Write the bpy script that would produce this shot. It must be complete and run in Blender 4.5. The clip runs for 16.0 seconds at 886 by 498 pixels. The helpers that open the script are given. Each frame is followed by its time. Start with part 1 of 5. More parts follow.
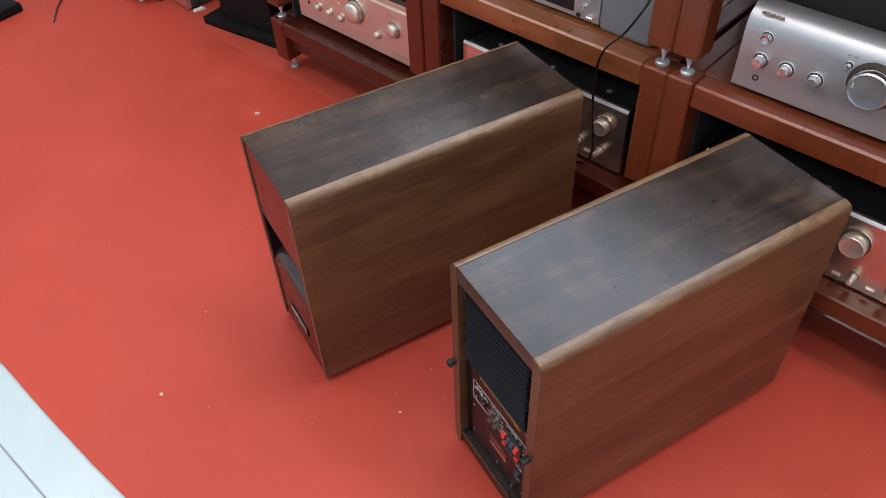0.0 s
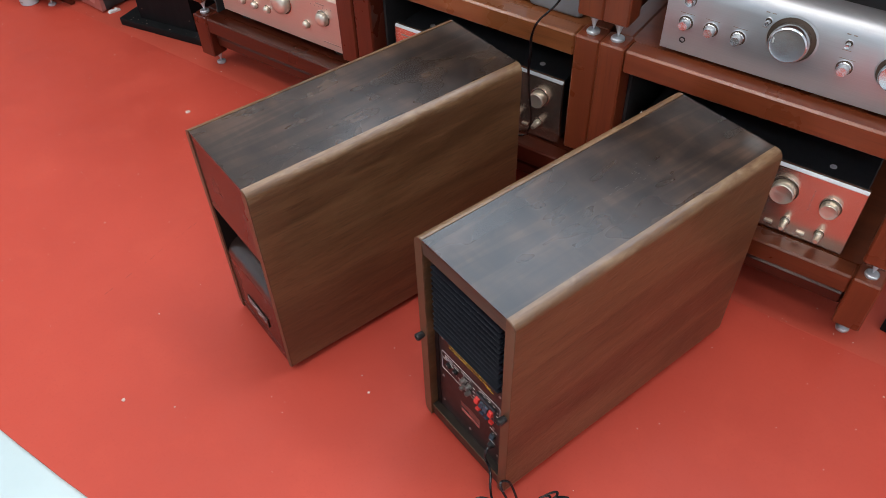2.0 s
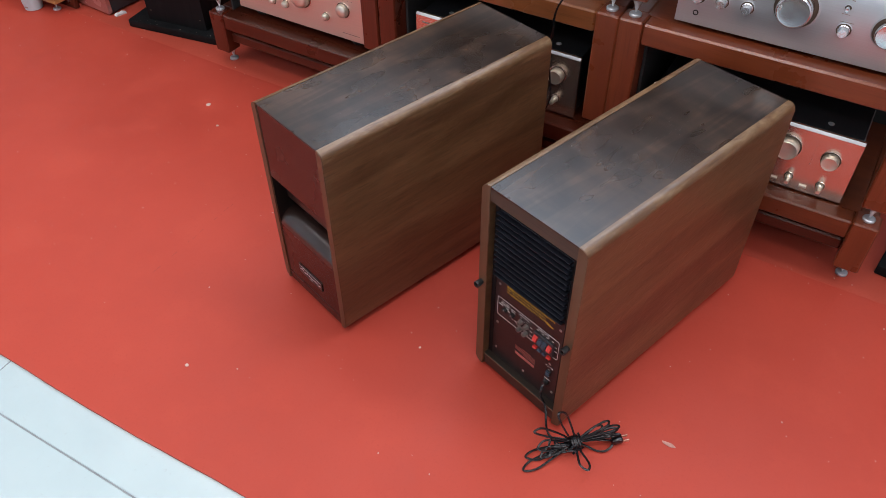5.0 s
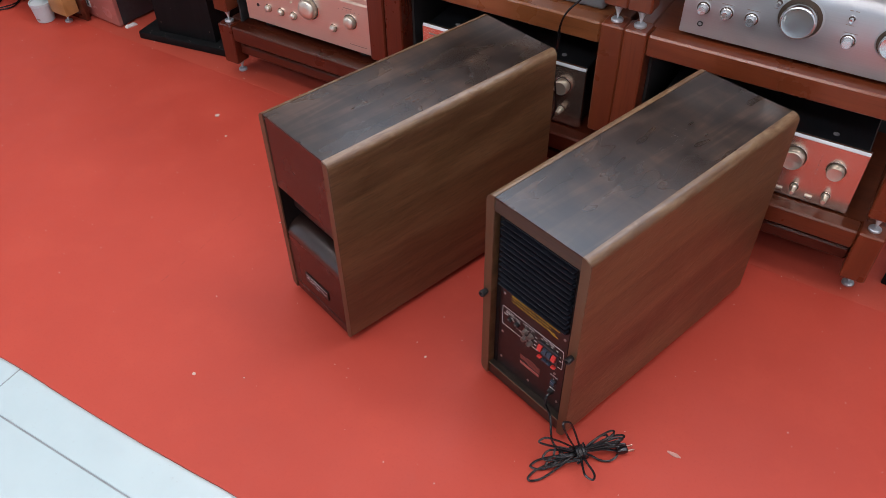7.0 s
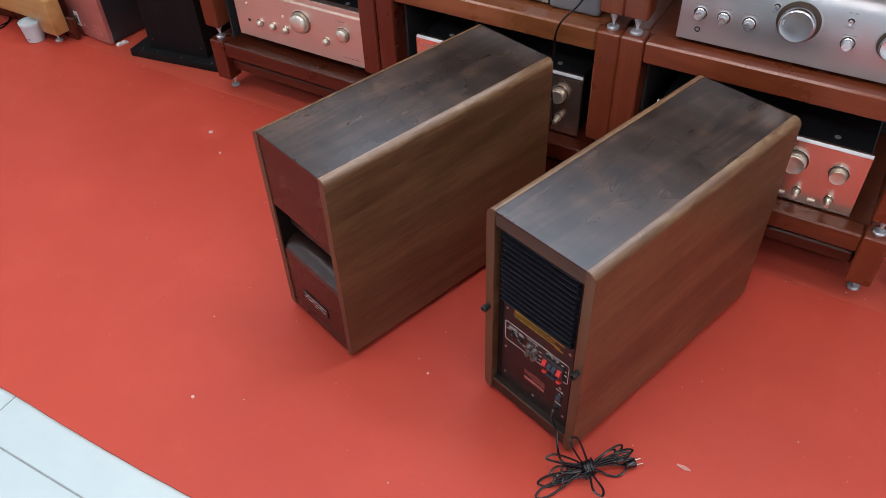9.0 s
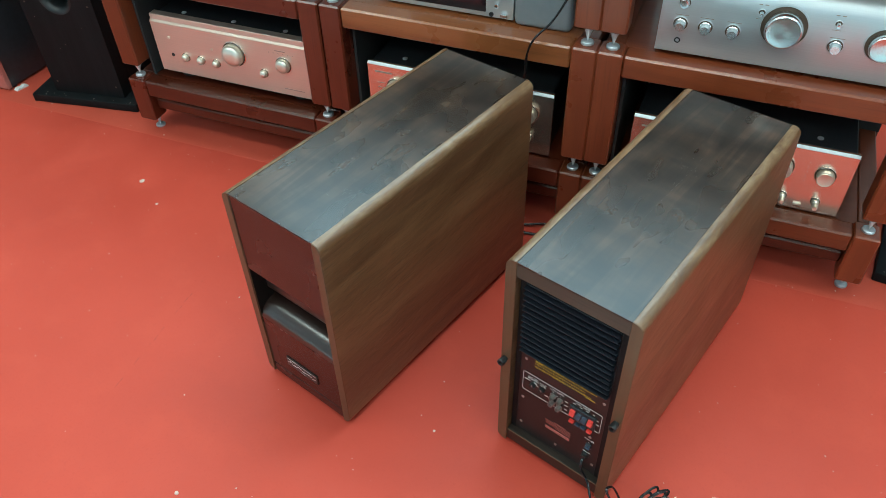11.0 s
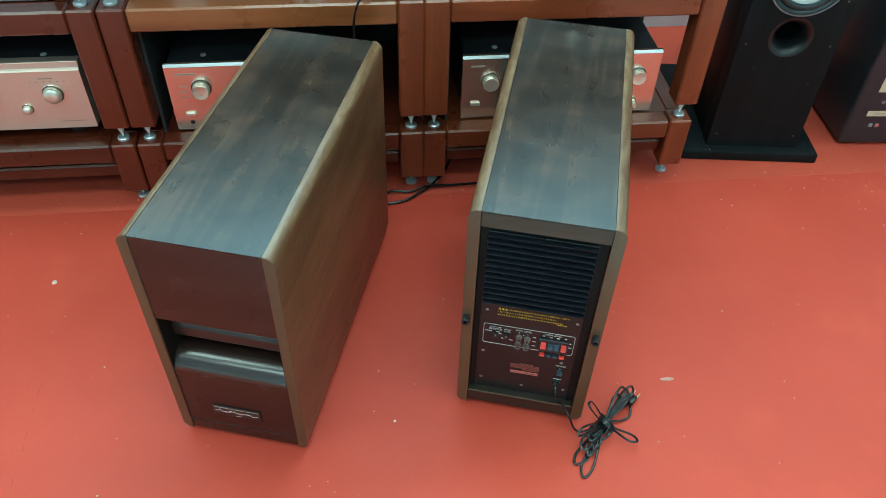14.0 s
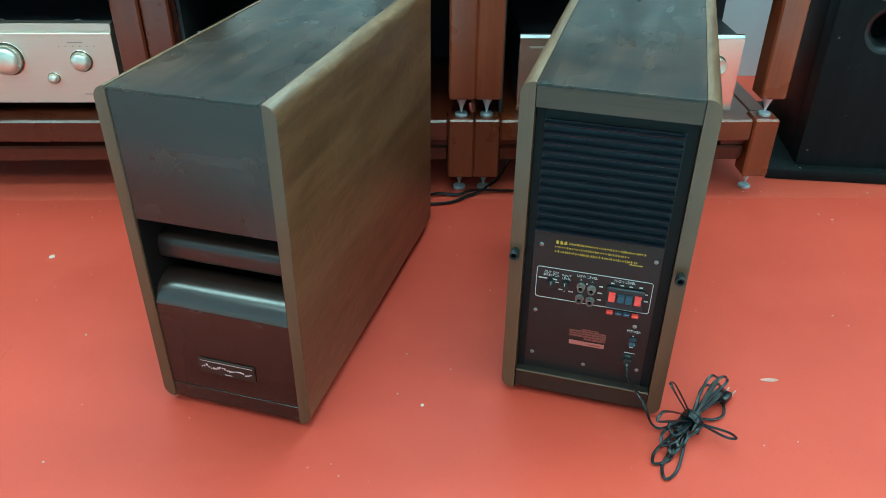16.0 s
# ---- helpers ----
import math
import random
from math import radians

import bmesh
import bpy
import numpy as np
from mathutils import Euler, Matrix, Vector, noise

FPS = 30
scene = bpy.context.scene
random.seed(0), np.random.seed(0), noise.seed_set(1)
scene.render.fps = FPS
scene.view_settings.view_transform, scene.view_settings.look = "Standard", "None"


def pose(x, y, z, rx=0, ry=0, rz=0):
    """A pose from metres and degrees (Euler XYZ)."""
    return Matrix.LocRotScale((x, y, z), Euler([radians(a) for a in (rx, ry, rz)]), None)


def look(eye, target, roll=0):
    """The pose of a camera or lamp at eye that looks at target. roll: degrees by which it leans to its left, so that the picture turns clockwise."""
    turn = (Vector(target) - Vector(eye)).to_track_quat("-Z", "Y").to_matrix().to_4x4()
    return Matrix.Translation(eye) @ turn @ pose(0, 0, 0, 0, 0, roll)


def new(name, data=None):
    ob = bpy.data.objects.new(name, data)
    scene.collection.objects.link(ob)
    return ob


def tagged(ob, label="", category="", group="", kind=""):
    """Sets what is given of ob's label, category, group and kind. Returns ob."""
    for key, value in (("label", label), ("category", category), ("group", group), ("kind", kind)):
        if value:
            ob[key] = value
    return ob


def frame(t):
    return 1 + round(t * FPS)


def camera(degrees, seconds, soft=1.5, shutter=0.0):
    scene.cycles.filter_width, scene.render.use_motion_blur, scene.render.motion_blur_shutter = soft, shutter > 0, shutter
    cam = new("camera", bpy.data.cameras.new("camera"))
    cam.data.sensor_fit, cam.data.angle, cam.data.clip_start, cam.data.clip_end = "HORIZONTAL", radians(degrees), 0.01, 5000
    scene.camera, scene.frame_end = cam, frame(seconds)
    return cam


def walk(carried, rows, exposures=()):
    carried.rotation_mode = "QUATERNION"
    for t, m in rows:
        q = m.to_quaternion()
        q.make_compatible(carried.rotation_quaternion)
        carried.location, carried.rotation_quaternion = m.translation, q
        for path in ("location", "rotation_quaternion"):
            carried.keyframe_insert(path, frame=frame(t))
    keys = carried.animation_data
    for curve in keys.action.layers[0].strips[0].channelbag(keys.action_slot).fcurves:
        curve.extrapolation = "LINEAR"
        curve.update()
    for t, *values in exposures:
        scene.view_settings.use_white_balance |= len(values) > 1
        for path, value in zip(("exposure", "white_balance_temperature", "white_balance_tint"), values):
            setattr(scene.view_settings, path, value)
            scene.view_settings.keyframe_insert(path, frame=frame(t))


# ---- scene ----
cam = camera(59.6, 16.0, 0.75, 0.1)
PATH = [
    (0, (0.153, 0.164, 1.217), (0.751, 1.446, -0.197), -2.5),
    (0.5, (0.151, 0.161, 1.213), (0.773, 1.423, -0.208), -2.5),
    (1, (0.153, 0.149, 1.21), (0.809, 1.378, -0.225), -2.6),
    (1.5, (0.14, 0.144, 1.216), (0.827, 1.351, -0.223), -2.3),
    (2, (0.091, 0.157, 1.218), (0.842, 1.332, -0.216), -2.0),
    (2.5, (0.037, 0.166, 1.22), (0.86, 1.294, -0.212), -1.4),
    (3, (-0.015, 0.166, 1.224), (0.831, 1.279, -0.207), -1.1),
    (3.5, (-0.064, 0.155, 1.224), (0.794, 1.265, -0.203), -1.1),
    (4, (-0.1, 0.141, 1.227), (0.762, 1.259, -0.189), -1.0),
    (4.5, (-0.122, 0.135, 1.224), (0.747, 1.257, -0.185), -0.6),
    (5, (-0.143, 0.133, 1.224), (0.727, 1.262, -0.179), -0.6),
    (7.5, (-0.14, 0.124, 1.23), (0.718, 1.285, -0.154), -1.4),
    (8, (-0.134, 0.132, 1.227), (0.721, 1.297, -0.156), -1.7),
    (8.5, (-0.133, 0.139, 1.225), (0.729, 1.308, -0.151), -2.1),
    (9, (-0.129, 0.148, 1.224), (0.747, 1.31, -0.147), -2.4),
    (9.2, (-0.131, 0.148, 1.222), (0.758, 1.311, -0.141), -2.5),
    (11.3, (-0.149, 0.412, 1.214), (0.942, 1.334, -0.186), -1.9),
    (11.5, (-0.139, 0.438, 1.209), (0.979, 1.309, -0.203), -2.1),
    (12, (-0.144, 0.478, 1.212), (1.007, 1.255, -0.227), -1.9),
    (12.5, (-0.178, 0.546, 1.222), (1.039, 1.174, -0.236), -1.3),
    (13, (-0.24, 0.626, 1.213), (1.059, 1.086, -0.237), 0.7),
    (13.5, (-0.283, 0.677, 1.202), (1.065, 1.033, -0.231), 1.5),
    (14, (-0.299, 0.683, 1.151), (1.089, 1.011, -0.251), 1.9),
    (14.5, (-0.29, 0.677, 1.062), (1.128, 1.009, -0.308), 2.3),
    (15, (-0.295, 0.663, 0.957), (1.155, 1.032, -0.37), 2.1),
    (15.5, (-0.301, 0.66, 0.839), (1.229, 1.12, -0.364), 1.5),
    (16, (-0.328, 0.644, 0.752), (1.27, 1.195, -0.315), 0.6),
]
walk(cam, [(t, look(eye, target, roll)) for t, eye, target, roll in PATH],
     [(0.0, 0.09, 6850, 18), (2.5, 0.16, 6850, 15.5), (5.0, 0.02, 6850, 19.5), (8.0, -0.02, 6850, 22), (9.2, 0.08, 6850, 20), (11.6, 0.42, 5750, -22), (13.5, 0.40, 5550, -28), (16.0, 0.70, 4900, -38)])

# ---- world and light ----
RACK_TURN = -69.28
RF = pose(1.0326, 1.0514, 0, 0, 0, RACK_TURN)   # x along the row of racks, y towards the back wall


def at(s, d, z=0.0, turn=0.0):
    return RF @ pose(s, d, z, 0, 0, turn)


world = bpy.data.worlds.new("sky")
scene.world = world
world.use_nodes = True
wn = world.node_tree.nodes
sky = wn.new("ShaderNodeTexSky")
sky.sky_type, sky.sun_disc = "NISHITA", False
sky.sun_elevation, sky.sun_rotation = radians(45), radians(200)
world.node_tree.links.new(sky.outputs[0], wn["Background"].inputs[0])
wn["Background"].inputs[1].default_value = 0.12


def area(name, s, d, z, w, h, watts, colour, tilt=(0, 0, 0)):
    lamp = bpy.data.lights.new(name, "AREA")
    lamp.shape, lamp.size, lamp.size_y, lamp.energy, lamp.color = "RECTANGLE", w, h, watts, colour
    ob = new(name, lamp)
    ob.matrix_world = at(s, d, z) @ pose(0, 0, 0, *tilt)
    return ob


CEIL = 2.9
LAMPS = [(s, d) for s in (-1.6, 0.45, 2.3) for d in (0.1,)] + [(s, d) for d in (-1.4, -2.9) for s in (-2.1, -0.15, 1.9)]
for s, d in LAMPS:
    area("ceiling_lamp", s, d, CEIL - 0.075, 1.15, 0.56, 16 if d > 0 else 13.5, (0.98, 0.98, 0.97))
# sky light of an unseen wide window, added above the racks for the tops' sheen
WIN = (-1.4, 0.95, 1.62, 2.7)
area("window_daylight", (WIN[0] + WIN[1]) / 2, 0.70, (WIN[2] + WIN[3]) / 2, WIN[1] - WIN[0], WIN[3] - WIN[2], 40, (0.64, 0.835, 1.0), (-90, 0, 0))
# daylight of the open shop front, far behind the camera
area("shop_front_daylight", -0.6, -4.35, 1.35, 3.8, 2.1, 92, (0.80, 0.91, 1.0), (90, 0, 180))


# ---- helpers for building ----
def box(x0, x1, y0, y1, z0, z1, bevel=0.0, seg=2, bm=None):
    made = bmesh.new()
    bmesh.ops.create_cube(made, size=1.0)
    for v in made.verts:
        v.co = ((x0 + x1) / 2 + v.co.x * (x1 - x0), (y0 + y1) / 2 + v.co.y * (y1 - y0), (z0 + z1) / 2 + v.co.z * (z1 - z0))
    if bevel:
        bmesh.ops.bevel(made, geom=made.edges[:], offset=bevel, segments=seg, profile=0.5, affect="EDGES")
    return merge(bm, made)


def merge(bm, made):
    if bm is None:
        return made
    me = bpy.data.meshes.new("tmp")
    made.to_mesh(me)
    made.free()
    bm.from_mesh(me)
    bpy.data.meshes.remove(me)
    return bm


AX = {"x": Matrix.Rotation(radians(90), 4, "Y"), "-y": Matrix.Rotation(radians(90), 4, "X"), "z": Matrix.Identity(4), "-x": Matrix.Rotation(radians(-90), 4, "Y"),
      "y": Matrix.Rotation(radians(-90), 4, "X")}


def lathe(profile, seg=24, axis="z", place=(0, 0, 0), bm=None, caps=True):
    """A turned shape: (radius, height) rows, along the given axis from the given place."""
    made = bmesh.new()
    m = Matrix.Translation(place) @ AX[axis]
    rings = []
    for r, h in profile:
        rings.append([made.verts.new(m @ Vector((r * math.cos(2 * math.pi * i / seg), r * math.sin(2 * math.pi * i / seg), h))) for i in range(seg)])
    for a, b in zip(rings, rings[1:]):
        for i in range(seg):
            made.faces.new((a[i], a[(i + 1) % seg], b[(i + 1) % seg], b[i]))
    if caps:
        made.faces.new(rings[0][::-1])
        made.faces.new(rings[-1])
    bmesh.ops.recalc_face_normals(made, faces=made.faces[:])
    return merge(bm, made)


def prism(outline, lo, hi, axis, bm=None):
    """An outline of (a, b) pairs drawn out along an axis: x takes (y, z), y takes (x, z), z takes (x, y)."""
    made = bmesh.new()

    def put(a, b, c):
        return {"x": (c, a, b), "y": (a, c, b), "z": (a, b, c)}[axis]
    one = [made.verts.new(put(a, b, lo)) for a, b in outline]
    two = [made.verts.new(put(a, b, hi)) for a, b in outline]
    n = len(outline)
    for i in range(n):
        made.faces.new((one[i], one[(i + 1) % n], two[(i + 1) % n], two[i]))
    made.faces.new(one[::-1])
    made.faces.new(two)
    bmesh.ops.recalc_face_normals(made, faces=made.faces[:])
    return merge(bm, made)


def arc(cx, cy, r, a0, a1, n=6):
    return [(cx + r * math.cos(radians(a0 + (a1 - a0) * i / n)), cy + r * math.sin(radians(a0 + (a1 - a0) * i / n))) for i in range(n + 1)]


def smooth_path(points, step=6):
    out, pts = [], [Vector(p) for p in points]
    for i in range(len(pts) - 1):
        p0, p1, p2, p3 = pts[max(i - 1, 0)], pts[i], pts[i + 1], pts[min(i + 2, len(pts) - 1)]
        for k in range(step):
            u = k / step
            out.append(0.5 * (2 * p1 + (p2 - p0) * u + (2 * p0 - 5 * p1 + 4 * p2 - p3) * u * u + (3 * p1 - p0 - 3 * p2 + p3) * u ** 3))
    return out + [pts[-1]]


def tube(points, r, seg=8, step=6, flat=1.0, pinch=0.0, bm=None):
    """A cable through the points; flat > 1 widens it sideways, pinch draws its waist in as on a two-core cord."""
    path, made, rings = smooth_path(points, step), bmesh.new(), []
    for i, p in enumerate(path):
        t = (path[min(i + 1, len(path) - 1)] - path[max(i - 1, 0)]).normalized()
        side = t.cross(Vector((0, 0, 1)))
        side = side.normalized() if side.length > 1e-3 else Vector((1, 0, 0))
        up = side.cross(t)
        rings.append([made.verts.new(p + r * (flat * math.cos(2 * math.pi * k / seg) * side + math.sin(2 * math.pi * k / seg) * (1 - pinch * (1 - abs(math.cos(2 * math.pi * k / seg)) ** 0.7)) * up)) for k in range(seg)])
    for a, b in zip(rings, rings[1:]):
        for k in range(seg):
            made.faces.new((a[k], a[(k + 1) % seg], b[(k + 1) % seg], b[k]))
    made.faces.new(rings[0][::-1])
    made.faces.new(rings[-1])
    bmesh.ops.recalc_face_normals(made, faces=made.faces[:])
    return merge(bm, made)


def mesh_of(name, bm, material, smooth=True):
    me = bpy.data.meshes.new(name)
    if smooth:
        for f in bm.faces:
            f.smooth = True
        for e in bm.edges:
            if len(e.link_faces) == 2 and e.calc_face_angle(0) > radians(32):
                e.smooth = False
    bm.to_mesh(me)
    bm.free()
    me.materials.append(material)
    return me


def part(name, bm, material, parent, label="", smooth=True):
    ob = new(name, mesh_of(name, bm, material, smooth))
    ob.parent = parent
    return tagged(ob, label)


def thing(name, m, label, category, group=""):
    ob = new(name)
    ob.empty_display_size = 0.05
    ob.matrix_world = m
    return tagged(ob, label, category, group)


def single(name, bm, material, m, label, category, group="", kind=""):
    ob = new(name, mesh_of(name, bm, material))
    ob.matrix_world = m
    return tagged(ob, label, category, group, kind)


def words(name, text, size, material, parent, m, label=""):
    """Flat lettering as a mesh, in the built-in font."""
    cu = bpy.data.curves.new(name, "FONT")
    cu.body, cu.size, cu.align_x, cu.align_y, cu.extrude = text, size, "CENTER", "CENTER", 0.0002
    tmp = bpy.data.objects.new(name, cu)
    scene.collection.objects.link(tmp)
    me = bpy.data.meshes.new_from_object(tmp.evaluated_get(bpy.context.evaluated_depsgraph_get()))
    bpy.data.objects.remove(tmp)
    me.materials.clear()
    me.materials.append(material)
    ob = new(name, me)
    ob.parent = parent
    ob.matrix_local = m
    return tagged(ob, label)


# ---- materials ----
def material(name, rough=0.5, metal=0.0, coat=0.0):
    mt = bpy.data.materials.new(name)
    mt.use_nodes = True
    b = mt.node_tree.nodes["Principled BSDF"]
    b.inputs["Roughness"].default_value, b.inputs["Metallic"].default_value = rough, metal
    b.inputs["Coat Weight"].default_value, b.inputs["Coat Roughness"].default_value = coat, 0.12
    return mt, mt.node_tree, b


def noise_node(nt, scale, detail=4.0, stretch=(1, 1, 1), space="Object", rough=0.55, distortion=0.0):
    co, mp, nz = nt.nodes.new("ShaderNodeTexCoord"), nt.nodes.new("ShaderNodeMapping"), nt.nodes.new("ShaderNodeTexNoise")
    mp.inputs["Scale"].default_value = stretch
    nz.inputs["Scale"].default_value, nz.inputs["Detail"].default_value, nz.inputs["Roughness"].default_value = scale, detail, rough
    nz.inputs["Distortion"].default_value = distortion
    info, shift = nt.nodes.new("ShaderNodeObjectInfo"), nt.nodes.new("ShaderNodeVectorMath")
    shift.operation, shift.inputs[1].default_value = "MULTIPLY", (7.3, 11.9, 5.1)
    nt.links.new(info.outputs["Random"], shift.inputs[0])
    nt.links.new(shift.outputs[0], mp.inputs["Location"])
    nt.links.new(co.outputs[space], mp.inputs[0])
    nt.links.new(mp.outputs[0], nz.inputs[0])
    return nz.outputs[0]


def ramp(nt, source, stops):
    r = nt.nodes.new("ShaderNodeValToRGB")
    els = r.color_ramp.elements
    while len(els) < len(stops):
        els.new(0.5)
    for e, (p, c) in zip(els, stops):
        e.position, e.color = p, (*c, 1) if len(c) == 3 else c
    nt.links.new(source, r.inputs[0])
    return r.outputs[0]


def mix(nt, a, b, fac, mode="MIX"):
    m = nt.nodes.new("ShaderNodeMix")
    m.data_type, m.blend_type = "RGBA", mode
    for sock, v in ((m.inputs[0], fac), (m.inputs[6], a), (m.inputs[7], b)):
        if isinstance(v, (int, float)):
            sock.default_value = v
        elif isinstance(v, tuple):
            sock.default_value = (*v, 1)
        else:
            nt.links.new(v, sock)
    return m.outputs[2]


def spread(nt, source, lo, hi):
    m = nt.nodes.new("ShaderNodeMapRange")
    m.inputs[1].default_value, m.inputs[2].default_value, m.inputs[3].default_value, m.inputs[4].default_value = 0.3, 0.7, lo, hi
    nt.links.new(source, m.inputs[0])
    return m.outputs[0]


def bump(nt, b, source, strength, distance=0.001):
    n = nt.nodes.new("ShaderNodeBump")
    n.inputs["Strength"].default_value, n.inputs["Distance"].default_value = strength, distance
    nt.links.new(source, n.inputs["Height"])
    nt.links.new(n.outputs[0], b.inputs["Normal"])


def wood(name, dark, mid, light, rough, along, scale=1.0, coat=0.0, relief=0.15, blotch=0.35, bands=1.0, pore=0.6):
    """Grain drawn out along one axis of the object, with fine pores and broad blotches."""
    mt, nt, b = material(name, rough, 0, coat)
    st = {"x": (1.2, 16, 16), "y": (16, 1.2, 16), "z": (16, 16, 1.2)}[along]
    fine = {"x": (6, 160, 160), "y": (160, 6, 160), "z": (160, 160, 6)}[along]
    wide = noise_node(nt, 1.1 * scale, 5, tuple(bands * k for k in st), rough=0.6, distortion=0.6)
    pores = noise_node(nt, 1.5 * scale, 3, fine)
    cloud = noise_node(nt, 7 * scale, 4)
    c = ramp(nt, wide, [(0.3, dark), (0.5, mid), (0.72, light)])
    c = mix(nt, c, tuple(0.55 * k for k in dark), ramp(nt, pores, [(0.56, (0, 0, 0)), (0.72, (pore, pore, pore))]))
    c = mix(nt, c, ramp(nt, cloud, [(0.3, (0.62, 0.62, 0.62)), (0.7, (1, 1, 1))]), blotch, "MULTIPLY")
    nt.links.new(c, b.inputs["Base Color"])
    nt.links.new(spread(nt, cloud, rough * 0.85, rough * 1.2), b.inputs["Roughness"])
    bump(nt, b, pores, relief, 0.0006)
    return mt


def plain(name, colour, rough, metal=0.0, vary=0.12, scale=30, relief=0.0, coat=0.0, stretch=(1, 1, 1)):
    mt, nt, b = material(name, rough, metal, coat)
    nz = noise_node(nt, scale, 4, stretch)
    lo, hi = tuple(k * (1 - vary) for k in colour), tuple(min(1, k * (1 + vary)) for k in colour)
    nt.links.new(ramp(nt, nz, [(0.3, lo), (0.7, hi)]), b.inputs["Base Color"])
    nt.links.new(spread(nt, nz, rough * 0.88, min(1, rough * 1.12)), b.inputs["Roughness"])
    if relief:
        bump(nt, b, nz, relief)
    return mt


def scuffed_top():
    """Dark walnut film: broad uneven leaves with soft-edged figure, cross ripples, dull patches."""
    mt, nt, b = material("dark_walnut_top", 0.33, 0, 0.18)
    b.inputs["Specular IOR Level"].default_value = 0.42
    leaves = noise_node(nt, 1.0, 1.5, (2.2, 21, 21), rough=0.4, distortion=0.7)
    streak = noise_node(nt, 1.0, 3, (5, 70, 70), rough=0.55, distortion=0.5)
    pores = noise_node(nt, 1.4, 3, (11, 190, 190), distortion=0.4)
    patch = noise_node(nt, 1.0, 3, (21, 13, 13), rough=0.5, distortion=0.3)
    ripple = noise_node(nt, 1.0, 2, (75, 13, 13), rough=0.4, distortion=0.8)
    where = noise_node(nt, 1.0, 2, (7, 16, 16))
    c = ramp(nt, leaves, [(0.34, (0.019, 0.0112, 0.0074)), (0.44, (0.023, 0.0136, 0.0090)), (0.465, (0.034, 0.0202, 0.0134)), (0.56, (0.039, 0.0232, 0.0154)), (0.59, (0.028, 0.0166, 0.0110)), (0.70, (0.022, 0.0130, 0.0086))])
    c = mix(nt, c, ramp(nt, streak, [(0.34, (0.42, 0.41, 0.40)), (0.46, (0.95, 0.95, 0.95)), (0.64, (1.5, 1.45, 1.38))]), 0.24, "MULTIPLY")
    c = mix(nt, c, ramp(nt, patch, [(0.32, (0.55, 0.55, 0.56)), (0.5, (1, 1, 1)), (0.68, (1.65, 1.58, 1.48))]), 0.9, "MULTIPLY")
    waves = mix(nt, (1, 1, 1), ramp(nt, ripple, [(0.38, (0.75, 0.75, 0.75)), (0.62, (1.3, 1.3, 1.3))]), ramp(nt, where, [(0.45, (0.1, 0.1, 0.1)), (0.62, (0.7, 0.7, 0.7))]))
    c = mix(nt, c, waves, 0.55, "MULTIPLY")
    c = mix(nt, c, (0.010, 0.0066, 0.005), ramp(nt, pores, [(0.54, (0, 0, 0)), (0.70, (0.28, 0.28, 0.28))]))
    nt.links.new(c, b.inputs["Base Color"])
    nt.links.new(spread(nt, where, 0.25, 0.32), b.inputs["Roughness"])
    b.inputs["Coat Roughness"].default_value = 0.2
    bump(nt, b, pores, 0.10, 0.0005)
    return mt


